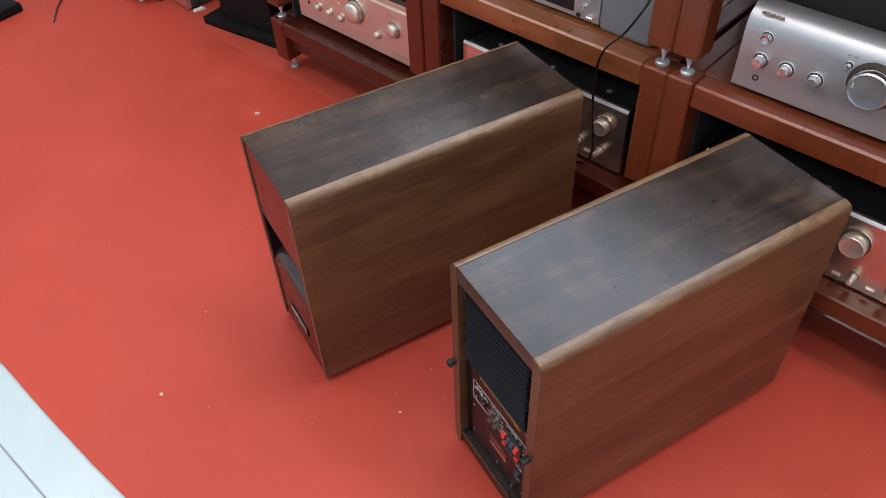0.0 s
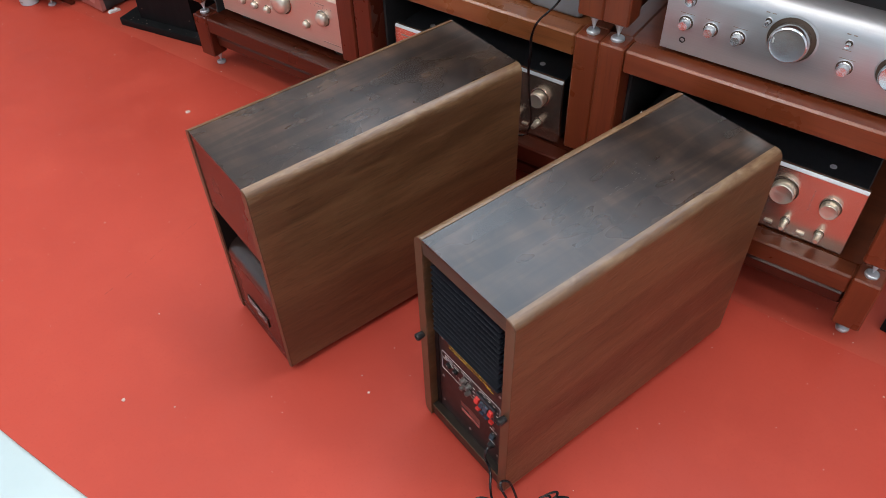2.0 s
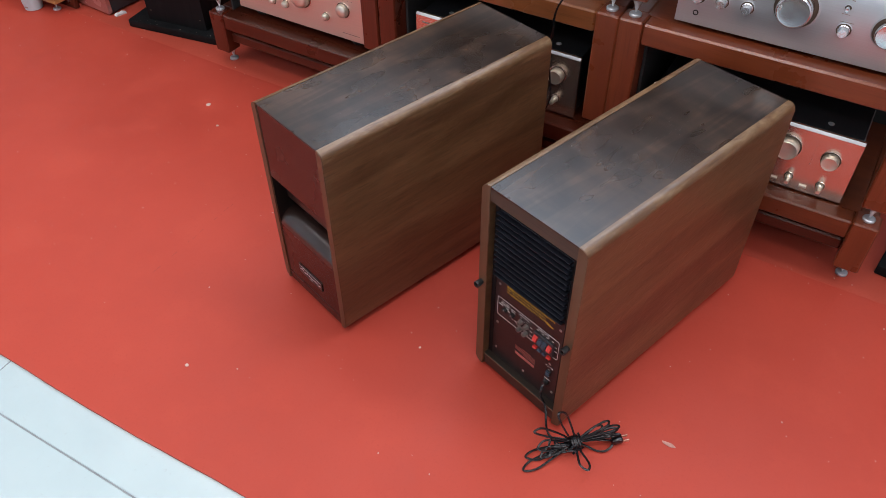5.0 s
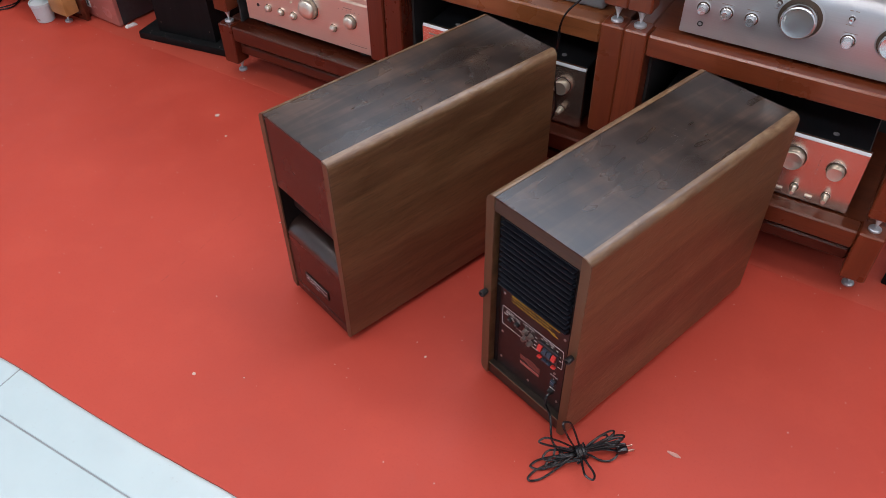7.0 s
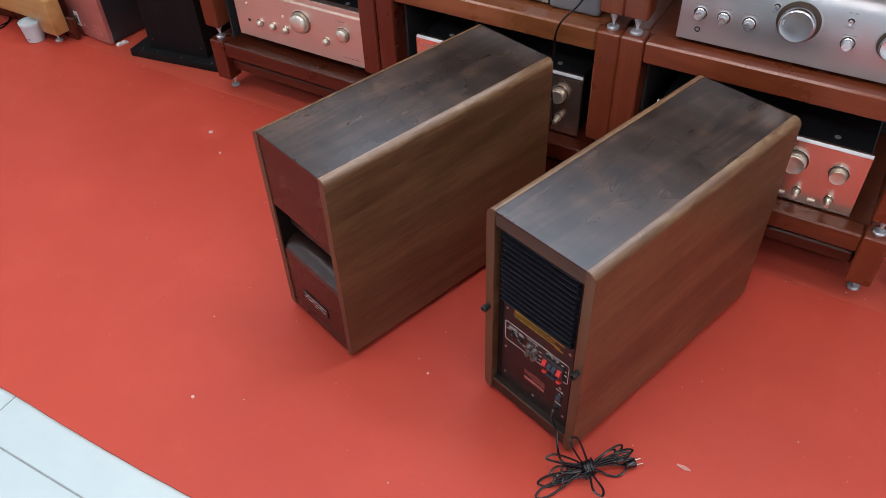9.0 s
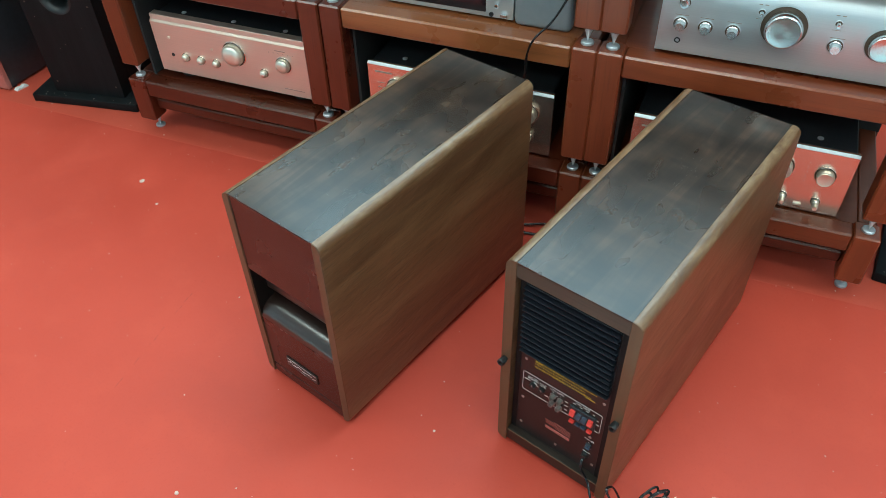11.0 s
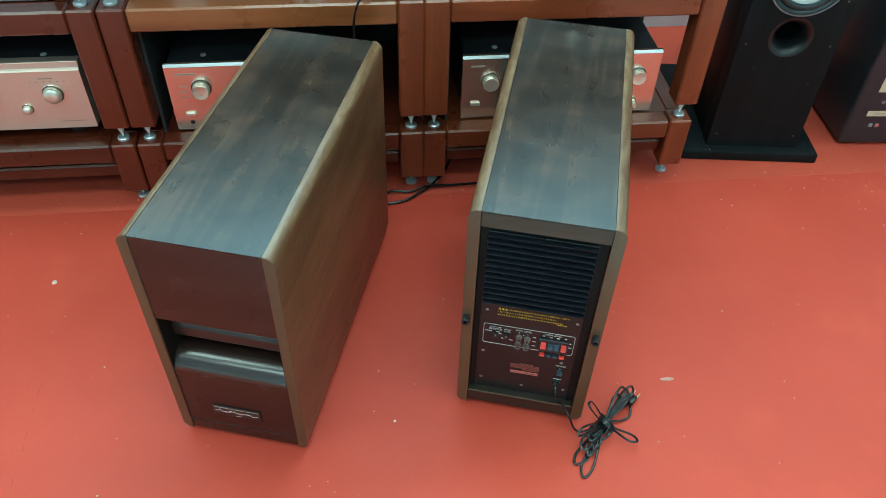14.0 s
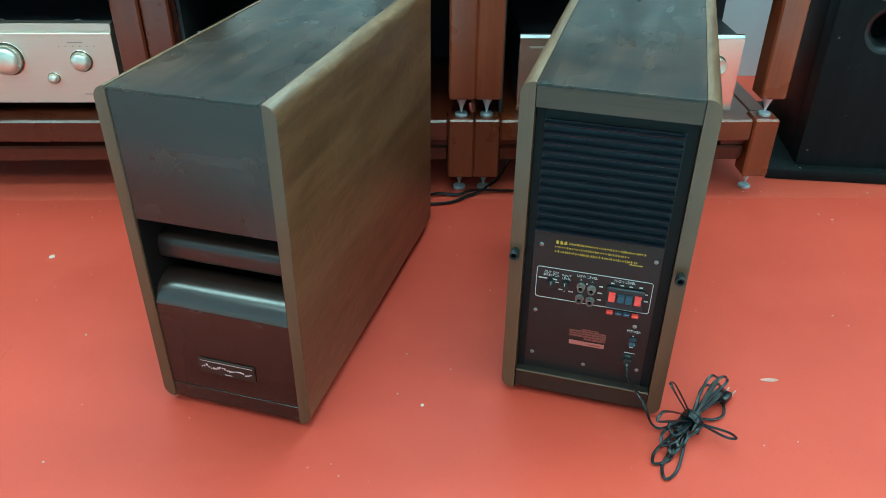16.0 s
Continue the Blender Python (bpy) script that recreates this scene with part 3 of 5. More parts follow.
sub_b = cabinet("subwoofer", 0.526, 0.6925, 3.6, "walnut-veneered subwoofer turned to show its black amplifier panel", 0.0415)
IW = CAB_W / 2 - SIDE - 0.0006
part("top_strip", box(0.0010, 0.012, -IW, IW, 0.4255, CAB_H - 0.00405, 0.0004, 1), STRIPWOOD, sub_b)
part("board_edge", box(0.0012, 0.0030, -IW, IW, 0.0400, 0.0417, 0.0003, 1), EDGEBAND, sub_b, "pale edge of the bottom board")
RX = 0.0155
part("amplifier_plate", box(RX, RX + 0.006, -IW, IW, 0.042, 0.4303), PLATEPAINT, sub_b, "brown-black steel amplifier plate")
for y0, y1 in ((-IW, -IW + 0.0125), (IW - 0.0095, IW)):
    part("plate_margin", box(RX - 0.0015, RX, y0, y1, 0.042, 0.4295, 0.0004, 1), BLACKMATT, sub_b)
part("plate_margin", box(RX - 0.0012, RX, -0.0782, 0.0805, 0.4090, 0.4290, 0.0004, 1), BLACKMATT, sub_b)
sink = part("heatsink", box(RX - 0.0025, RX, -0.0755, 0.079, 0.2595, 0.4085, 0.0006, 1), HEATSINK, sub_b, "black finned heatsink")
fin = mesh_of("fin", prism([(0.0, -0.0045), (-0.0085, -0.0002), (-0.0092, 0.0012), (-0.0080, 0.0016), (0.0, 0.0012)], -0.0755, 0.079, "y"), HEATSINK)
for k in range(13):
    f = new("fin", fin)
    f.parent = sink
    f.location = (RX - 0.0025, 0, 0.2655 + k * 0.01165)
FX = RX - 0.0006
# yellow warning lines, as bars
rnd = random.Random(7)
bm = bmesh.new()
for z0, ya, yb in ((0.2452, 0.0365, -0.0555), (0.2385, 0.0540, -0.0360), (0.2318, 0.0535, -0.0470)):
    y0 = ya
    while y0 > yb:
        wdt = rnd.uniform(0.0009, 0.0018)
        lift = rnd.uniform(0, 0.0008)
        bm = box(FX, RX, y0 - wdt, y0, z0 + lift, z0 + 0.0016 + rnd.uniform(0, 0.0008), bm=bm)
        if rnd.random() < 0.5:
            bm = box(FX, RX, y0 - 0.0007, y0, z0 - 0.0004, z0 + 0.0030, bm=bm)
        y0 -= wdt + rnd.uniform(0.0007, 0.0022)
for k in range(3):
    bm = box(FX, RX, 0.0495 - 0.0052 * k, 0.0535 - 0.0052 * k, 0.2446, 0.2460, bm=bm)
    bm = box(FX, RX, 0.0498 - 0.0052 * k, 0.0530 - 0.0052 * k, 0.2468, 0.2482, bm=bm)
    bm = box(FX, RX, 0.0508 - 0.0052 * k, 0.0518 - 0.0052 * k, 0.2440, 0.2490, bm=bm)
part("warning_print", bm, YELLOWPRINT, sub_b, "lines of yellow warning print")
bm = bmesh.new()
for k in range(9):
    bm = box(FX, RX, -0.0402 - 0.0018 * k, -0.0389 - 0.0018 * k, 0.2290, 0.2304, bm=bm)
part("code_print", bm, YELLOWPRINT, sub_b)


def rim(y0, y1, z0, z1, t, r):
    """A thin rounded frame lying on the plate."""
    def loop(dy):
        return [(y, z) for cy, cz, a in ((y1 - r, z1 - r, 0), (y0 + r, z1 - r, 90), (y0 + r, z0 + r, 180), (y1 - r, z0 + r, 270)) for y, z in arc(cy, cz, r - dy, a, a + 90, 5)]
    made, out, inn = bmesh.new(), loop(0), loop(t)
    vo, vi = [made.verts.new((FX, y, z)) for y, z in out], [made.verts.new((FX, y, z)) for y, z in inn]
    n = len(out)
    for i in range(n):
        made.faces.new((vo[i], vo[(i + 1) % n], vi[(i + 1) % n], vi[i]))
    ext = bmesh.ops.extrude_face_region(made, geom=made.faces[:])
    for v in ext["geom"]:
        if isinstance(v, bmesh.types.BMVert):
            v.co.x = RX
    bmesh.ops.recalc_face_normals(made, faces=made.faces[:])
    return made


part("print_frame", rim(-0.0718, 0.0740, 0.1602, 0.2078, 0.0008, 0.004), WHITEPRINT, sub_b, "white line round the sockets")
PLATE = Matrix(((0, 0, -1, 0), (-1, 0, 0, 0), (0, 1, 0, 0), (0, 0, 0, 1)))
for text, y, z, size in (("CUT OFF", 0.0547, 0.2008, 0.0046), ("SELECTOR", 0.0547, 0.1965, 0.0044), ("INPUT", 0.0355, 0.1988, 0.0042), ("LEVEL", 0.0353, 0.1944, 0.0042), ("LOW LEVEL", 0.0096, 0.2018, 0.0050),
                         ("HIGH LEVEL", -0.0372, 0.2030, 0.0050), ("POWER", -0.0580, 0.1293, 0.0050), ("R", 0.0165, 0.1966, 0.0040), ("L", 0.0024, 0.1958, 0.0040)):
    words("lettering", text, size, WHITEPRINT, sub_b, Matrix.Translation((FX, y, z)) @ PLATE)
for y, z, w, h in ((0.0655, 0.1905, 0.011, 0.0014), (0.050, 0.1905, 0.006, 0.0016), (0.0535, 0.1880, 0.006, 0.0014), (0.0475, 0.1865, 0.0065, 0.0014), (0.0530, 0.1805, 0.0014, 0.0014), (0.0415, 0.1765, 0.005, 0.0016), (0.0285, 0.1755, 0.006, 0.0016), (0.0365, 0.1745, 0.0012, 0.0012),
                   (0.0090, 0.1912, 0.002, 0.0016), (-0.0085, 0.1905, 0.005, 0.0014), (-0.0085, 0.1805, 0.006, 0.0014), (-0.0085, 0.1700, 0.005, 0.0014), (-0.0225, 0.1985, 0.004, 0.0018), (-0.0345, 0.1972, 0.0045, 0.0016), (-0.0455, 0.1972, 0.0045, 0.0016),
                   (-0.0575, 0.1982, 0.004, 0.0018), (-0.0655, 0.1890, 0.003, 0.0014), (-0.0660, 0.1790, 0.005, 0.0016), (-0.0580, 0.1215, 0.002, 0.0014), (-0.0580, 0.1035, 0.005, 0.0015), (-0.0570, 0.0935, 0.014, 0.0010)):
    part("socket_mark", box(FX, RX, y - w / 2, y + w / 2, z - h / 2, z + h / 2), WHITEPRINT, sub_b)
for y, z in ((0.0538, 0.1855), (0.0365, 0.1860)):
    dial = part("dial", lathe([(0.0052, 0), (0.0052, 0.0055), (0.0043, 0.0066)], 20, "-x", (RX, y, z)), RUBBER, sub_b)
    part("pointer", box(RX - 0.0069, RX - 0.0066, y - 0.0004, y + 0.0004, z, z + 0.0042), WHITEPRINT, dial)
rca = mesh_of("phono_socket", lathe([(0.0056, 0), (0.0056, 0.0018), (0.0043, 0.0018), (0.0043, 0.0085), (0.0033, 0.0085), (0.0033, 0.003)], 18, "-x", caps=False), SOCKET)
for y, z in ((0.0160, 0.1862), (0.0024, 0.1848), (0.0162, 0.1682), (0.0026, 0.1672)):
    o = new("phono_socket", rca)
    o.parent, o.location = sub_b, (RX, y, z)
    part("hole", lathe([(0.0034, 0.0), (0.0034, 0.0035)], 14, "-x"), DEEPBLACK, o)
term = part("speaker_terminal", box(RX - 0.004, RX, -0.0635, -0.0165, 0.1635, 0.1940, 0.001, 1), BLACKCASE, sub_b, "black block of push terminals")
for y, mt in ((-0.0238, REDPLASTIC), (-0.0350, BLUEBLACK), (-0.0451, BLUEBLACK), (-0.0560, REDPLASTIC)):
    tall = 0.0036 if mt is REDPLASTIC else 0.0026
    lever = [(RX - 0.004, 0.1838 + tall), (RX - 0.0075, 0.1828 + tall), (RX - 0.0105, 0.1775), (RX - 0.009, 0.1758), (RX - 0.004, 0.1765)]
    part("lever", prism(lever, y - 0.0041, y + 0.0041, "y"), mt, term)
    part("lever", box(RX - 0.008, RX - 0.001, y - 0.0043, y + 0.0043, 0.1550, 0.1590, 0.0010, 1), mt, term)
bm = bmesh.new()
rnd = random.Random(11)
for z0, z1, ya, yb in ((0.1172, 0.1190, 0.008, -0.014), (0.1135, 0.1162, 0.0245, -0.024), (0.1098, 0.1122, 0.0235, -0.0245), (0.1060, 0.1085, 0.0235, -0.0245), (0.1022, 0.1047, 0.004, -0.0245)):
    y0 = ya
    while y0 > yb:
        wdt = rnd.uniform(0.004, 0.012)
        bm = box(FX, RX, max(yb, y0 - wdt), y0, z0, z1, bm=bm)
        y0 -= wdt + 0.0006
part("rating_print", bm, REDBROWNPRINT, sub_b, "dull red rating plate print")
part("rating_label", box(FX - 0.0002, RX, -0.0235, 0.0228, 0.0925, 0.0987), PINKLABEL, sub_b, "pale pink rating label")
part("label_marks", box(FX - 0.0004, FX - 0.0002, -0.018, -0.001, 0.0948, 0.0964), REDBROWNPRINT, sub_b)
switch = part("power_switch", box(RX - 0.003, RX, -0.0640, -0.0530, 0.1085, 0.1195, 0.0012, 2), BLACKCASE, sub_b)
part("rocker", prism([(RX - 0.003, 0.1095), (RX - 0.0068, 0.1105), (RX - 0.0045, 0.1140), (RX - 0.0060, 0.1182), (RX - 0.003, 0.1188)], -0.0625, -0.0545, "y"), BLUEBLACK, switch)
part("cord_bushing", lathe([(0.0070, 0), (0.0070, 0.0015), (0.0055, 0.003), (0.0050, 0.008), (0.0035, 0.0085)], 18, "-x", (RX, -0.0555, 0.0840)), RUBBER, sub_b)
screw = mesh_of("screw", lathe([(0.0028, 0), (0.0028, 0.0008), (0.0012, 0.0016)], 12, "-x"), SOCKET)
for y, z in ((0.0707, 0.2402), (-0.0699, 0.2387), (0.0713, 0.138), (0.0709, 0.0668), (0.0003, 0.0602), (-0.0579, 0.1375), (-0.0700, 0.0670)):
    o = new("screw", screw)
    o.parent, o.location = sub_b, (RX, y, z)
for y in (CAB_W / 2 - 0.0075, -CAB_W / 2 + 0.0085):
    bumper = part("rubber_bumper", lathe([(0.0052, -0.001), (0.0056, 0.003), (0.0064, 0.010), (0.0066, 0.0125), (0.0058, 0.0145), (0.0038, 0.0146), (0.0034, 0.011)], 20, "-x", (0, y, 0.2345)), RUBBER, sub_b, "black rubber bumper")
    part("hole", lathe([(0.0035, 0.0112), (0.0034, 0.0114)], 14, "-x", (0, y, 0.2345)), DEEPBLACK, bumper)
# pale scratches and scuffs worn into the two tops
for th, seed, spots in ((sub_b, 5, ((0.345, 0.0, 0.014, 12), (0.27, -0.010, 0.026, 6))), (sub_a, 6, ((0.12, -0.05, 0.018, 10), (0.31, -0.04, 0.016, 6), (0.46, -0.03, 0.02, 6)))):
    rnd, bm = random.Random(seed), bmesh.new()
    for cx, cy, spreading, count in spots:
        for k in range(count):
            x, y = rnd.gauss(cx, spreading), rnd.gauss(cy, 0.5 * spreading)
            a = rnd.gauss(0.0, 0.12) if rnd.random() < 0.8 else rnd.gauss(1.45, 0.15)
            l, w = rnd.uniform(0.001, 0.005), rnd.uniform(0.0002, 0.0005)
            dx, dy = math.cos(a), math.sin(a)
            p = [(x - l * dx, y - l * dy), (x + w * dy, y - w * dx), (x + l * dx, y + l * dy), (x - w * dy, y + w * dx)]
            if max(abs(q[1]) for q in p) < 0.085:
                bm.faces.new([bm.verts.new((*q, CAB_H - 0.00050)) for q in p])
    if th is sub_b:   # one long broken scratch
        for k in range(11):
            x, l = 0.335 - 0.0155 * k, rnd.uniform(0.002, 0.006)
            y = -0.011 + 0.0006 * k + rnd.uniform(-0.0005, 0.0005)
            bm.faces.new([bm.verts.new((*q, CAB_H - 0.00050)) for q in ((x - l, y), (x, y - 0.00025), (x + l, y), (x, y + 0.00025))])
    tagged(part("scratches", bm, SCRATCH, th, "fine pale scratches"), "fine pale scratches", kind="stuff")

# ---- the racks ----
POST = 0.025
SPAN = 0.548
DEPTH = 0.40


def spike(th, x, y, z, name, up):
    """A turned spike standing point down on a small round plate."""
    sp = part(name, lathe([(0.0014, z + 0.008), (0.0022, z + 0.012), (0.0052, z + 0.5 * up + 0.002), (0.0105, z + up - 0.005), (0.0110, z + up - 0.004), (0.0110, z + up + 0.0015)], 20, place=(x, y, 0)), SPIKE, th, "silver turned spike")
    part("disc", lathe([(0.0118, z), (0.0128, z + 0.001), (0.0128, z + 0.0050), (0.0105, z + 0.0070), (0.004, z + 0.0075)], 24, place=(x, y, 0)), SPIKEDISC, sp)


def frame_tier(th, z0, z1, up, rail, stretcher, tones, rail_wood=None, closed=True):
    """Four posts on spikes, with rails and a shelf at the top; tones: the wood of the posts at either end, then of the rails."""
    rails = rail_wood or WOODS[tones[2], "x"]
    inset = 0.012 if stretcher else 0.0
    for x, tone in ((0, tones[0]), (SPAN, tones[1])):
        for y in (0, DEPTH):
            part("post", box(x - POST, x + POST, y - POST, y + POST, z0 + up, z1, 0.0035, 1), WOODS[tone, "z"], th)
            spike(th, x, y + (inset if y == 0 else 0), z0, "spike", up)
        part("side_rail", box(x - POST + 0.006, x + POST - 0.006, POST + 0.0008, DEPTH - POST - 0.0008, z1 - rail, z1 - 0.002, 0.003, 1), WOODS[tones[2], "y"], th)
    a, b = POST + 0.0008, SPAN - POST - 0.0008
    for y in (0, DEPTH):
        part("rail", box(a, b, y - POST + 0.002, y + POST - 0.006, z1 - rail, z1 - 0.0015, 0.0038, 1), rails, th)
    part("shelf", box(POST - 0.0055, SPAN - POST + 0.0055, POST - 0.0055, DEPTH - POST + 0.0015, z1 - 0.022, z1 - 0.0035), rails, th)
    if stretcher:
        part("stretcher", box(a, b, -0.004, 0.030, z0 + 0.070, z0 + 0.101, 0.004, 1), WOODS["dark", "x"], th)
        part("stretcher", box(a, b, DEPTH - 0.01, DEPTH + 0.01, z0 + 0.071, z0 + 0.103, 0.003, 1), WOODS["dark", "x"], th)
        for x0, x1 in ((a, a + 0.05), (b - 0.05, b)):
            part("bracket", box(x0, x1, -0.001, 0.024, z0 + 0.1012, z1 - rail - 0.0005, 0.002, 1), WOODS["dark", "x"], th)
    elif closed:
        # boards added to close the tier, so that its inside stays dark
        part("back_board", box(-POST + 0.002, SPAN + POST - 0.002, DEPTH - POST - 0.007, DEPTH - POST - 0.001, z0 - 0.0025, z1 - 0.050), INTERIOR, th, "thin black board added at the back to darken the tier")
        part("side_board", box(POST + 0.001, POST + 0.007, POST - 0.004, DEPTH - POST - 0.0075, z0 - 0.0025, z1 - 0.050), INTERIOR, th, "thin black board added at the side to darken the tier")


for s, base, tier, rail_wood, words_for in ((0.024, ("mid", "pale", "mid"), ("pale", "pale", "pale"), None, "orange-red mahogany rack section on silver spikes"),
                                            (-0.5735, ("red", "mid", "red"), ("red", "pale", "mid"), TEAK, "golden-brown wooden rack section on silver spikes"),
                                            (-1.1745, ("red", "red", "dark"), ("mid", "red", "red"), None, "dark red mahogany rack section on silver spikes")):
    low_rack = thing("low_audio_rack", at(s, 0), "low red mahogany rack base on silver spike feet", "audio rack", "rack bases")
    frame_tier(low_rack, 0.0012, 0.166, 0.041, 0.046, True, base)
    tier_rack = thing("audio_rack", at(s, 0), words_for, "audio rack", "rack tiers")
    frame_tier(tier_rack, 0.166, 0.466, 0.041, 0.048, False, tier, rail_wood)
    top_rack = thing("audio_rack", at(s, 0), "red mahogany rack section on silver spikes", "audio rack", "rack tiers")
    frame_tier(top_rack, 0.466, 0.766, 0.041, 0.048, False, tier, None, False)


# ---- amplifiers ----
SHAPES = {"flat": [(0.97, 0), (1.0, 0.08), (1.0, 0.80), (0.94, 0.95), (0.88, 1.0), (0.80, 0.97), (0.3, 0.96)],
          "dome": [(0.98, 0), (1.0, 0.10), (1.0, 0.42), (0.95, 0.62), (0.83, 0.80), (0.62, 0.92), (0.35, 0.985), (0.08, 1.0)],
          "taper": [(1.0, 0), (1.0, 0.22), (0.90, 0.28), (0.80, 0.86), (0.72, 1.0), (0.2, 1.0)],
          "bullet": [(1.0, 0), (1.0, 0.35), (0.78, 0.42), (0.74, 0.85), (0.60, 1.0), (0.15, 1.0)]}


def knob(th, x, z, r, length, mt, name="knob", ring=0.0, y=0.0, marker=None, shape="flat"):
    k = part(name, lathe([(a * r, b * length) for a, b in SHAPES[shape]], 36, "-y", (x, y, z)), mt, th)
    if ring:
        part("ring", lathe([(r + ring, 0), (r + ring, 0.0012), (r + 0.72 * ring, 0.0018), (r + 0.66 * ring, 0.0004)], 40, "-y", (x, y, z)), SILVER if mt is SILVERKNOB else GOLD, k)
        part("gap", lathe([(r + 0.66 * ring, 0), (r + 0.66 * ring, 0.0008), (r - 0.0002, 0.0008)], 40, "-y", (x, y, z)), RINGDARK, k)
    if marker:
        part("pointer", box(x - marker[0] * r - 0.0012, x - marker[0] * r + 0.0012, y - length - 0.0003, y - length * 0.9, z + marker[1] * r - 0.004, z + marker[1] * r + 0.004), WHITEPRINT, k)
    return k


def amplifier(name, m, w, h, depth, face, label, group="", lip=False, feet=0.006):
    th = thing(name, m, label, "amplifier", group)
    part("case", box(0.004, w - 0.004, 0.027 if lip else 0.008, depth, feet + 0.004, h - 0.006, 0.002, 1), BLACKCASE, th, "black steel case")
    prof = [(0.0, feet), (0.0, h - 0.006), (0.004, h - 0.001), (0.0085, h), (0.0085, feet)]
    if lip:
        prof = [(0.0, feet), (0.0, h - 0.0175), (0.0012, h - 0.0160), (0.0050, h - 0.0130), (0.0055, h - 0.001), (0.0065, h), (0.026, h), (0.026, feet)]
    part("faceplate", prism(prof, 0, w, "x"), face, th, smooth=False)
    if not lip:
        part("top_trim", prism([(-0.0006, h - 0.0064), (-0.0006, h - 0.0055), (0.0036, h - 0.0004), (0.0044, h - 0.0010)], 0.0005, w - 0.0005, "x"), TRIM, th, "bright polished edge strip")
    for x in (0.05, w - 0.05):
        for y in (0.04, depth - 0.05):
            part("foot", lathe([(0.02, 0), (0.021, 0.002), (0.021, feet + 0.006)], 18, place=(x, y, 0)), RUBBER, th)
    for k in range(3):
        part("case_screw", lathe([(0.0062, 0), (0.0062, 0.0014), (0.004, 0.0026)], 14, place=(w * (0.17 + 0.33 * k), 0.045, h - 0.006)), SPIKE, th)
    return th


def slots(th, rows, mt, y=-0.0007, name="face_print"):
    for x0, x1, z0, z1 in rows:
        part(name, box(x0, x1, y, 0.001, z0, z1), mt, th)


SHELF1, SHELF2 = 0.1625, 0.4625
# beside the right-hand posts
AR = (0.084, 0.020)
amp_r = amplifier("amplifier", at(AR[0], AR[1], SHELF1), 0.427, 0.156, 0.34, GOLD, "champagne-gold stereo amplifier on the rack base", "gold amplifiers")
zr = lambda z: z - SHELF1 - 0.007
knob(amp_r, 0.060, zr(0.266), 0.0175, 0.017, GOLDKNOB, ring=0.0035)
knob(amp_r, 0.296, zr(0.272), 0.0225, 0.020, GOLDKNOB, ring=0.005)
knob(amp_r, 0.380, zr(0.268), 0.0165, 0.017, GOLDKNOB, ring=0.0035)
for x in (0.19, 0.254, 0.317, 0.380):
    knob(amp_r, x, zr(0.203), 0.0072, 0.026, GOLDKNOB, ring=0.0026, shape="bullet")
for x in (0.229, 0.289, 0.349):
    part("button", box(x - 0.0075, x + 0.0075, -0.004, 0.001, zr(0.186), zr(0.1915), 0.0008, 1), GOLDKNOB, amp_r)
part("button", box(0.020, 0.040, -0.005, 0.001, zr(0.207), zr(0.216), 0.001, 1), GOLDKNOB, amp_r)
slots(amp_r, [(0.345, 0.347, zr(z), zr(z) + 0.0018) for z in (0.246, 0.257, 0.268, 0.279, 0.290)] + [(0.018, 0.048, zr(0.300), zr(0.304))], GREYPRINT)

AM = (-0.5175, 0.020)
amp_m = amplifier("amplifier", at(AM[0], AM[1], SHELF1), 0.432, 0.161, 0.34, GOLD, "champagne-gold stereo amplifier in the middle rack", "gold amplifiers")
knob(amp_m, 0.066, zr(0.276), 0.0175, 0.020, GOLDKNOB, ring=0.0035)
knob(amp_m, 0.215, zr(0.270), 0.0265, 0.024, GOLDKNOB, ring=0.005)
knob(amp_m, 0.382, zr(0.277), 0.0175, 0.020, GOLDKNOB, ring=0.0035)
for x in (0.205, 0.265, 0.327, 0.383):
    knob(amp_m, x, zr(0.214), 0.0075, 0.026, GOLDKNOB, ring=0.0026, shape="bullet")
part("button", box(0.024, 0.044, -0.005, 0.001, zr(0.211), zr(0.219), 0.001, 1), GOLDKNOB, amp_m)
part("button", box(0.343, 0.357, -0.004, 0.001, zr(0.194), zr(0.199), 0.001, 1), GOLDKNOB, amp_m)
part("headphone_socket", lathe([(0.0045, 0), (0.0045, 0.0015), (0.003, 0.0015), (0.003, 0.0003)], 16, "-y", (0.033, 0, zr(0.194))), BLACKCASE, amp_m)
slots(amp_m, [(0.018, 0.060, zr(0.3065), zr(0.310))] + [(0.022, 0.040, zr(z), zr(z) + 0.0012) for z in (0.255, 0.268, 0.280)], GREYPRINT)

AL = (-1.111, 0.020)
amp_l = amplifier("amplifier", at(AL[0], AL[1], SHELF1), 0.433, 0.174, 0.36, GOLDSATIN, "large champagne-gold amplifier with a ridged faceplate", "gold amplifiers", lip=True, feet=0.023)
zl = lambda z: z - SHELF1 - 0.001
for x, z, r in ((0.084, 0.236, 0.0095), (0.129, 0.236, 0.0095), (0.174, 0.236, 0.0095), (0.310, 0.236, 0.0095)):
    knob(amp_l, x, zl(z), r, 0.013, GOLDKNOB, ring=0.002, shape="dome")
knob(amp_l, 0.233, zl(0.273), 0.0280, 0.024, GOLDKNOB, ring=0.004, shape="dome")
knob(amp_l, 0.369, zl(0.269), 0.0180, 0.017, GOLDKNOB, ring=0.003, shape="dome")
part("indicator", lathe([(0.004, 0), (0.004, 0.003), (0.002, 0.0035)], 14, "-y", (0.045, 0, zl(0.283))), GOLDKNOB, amp_l)
part("indicator", lathe([(0.003, 0), (0.003, 0.003), (0.0015, 0.0035)], 14, "-y", (0.169, 0, zl(0.273))), GOLDKNOB, amp_l)
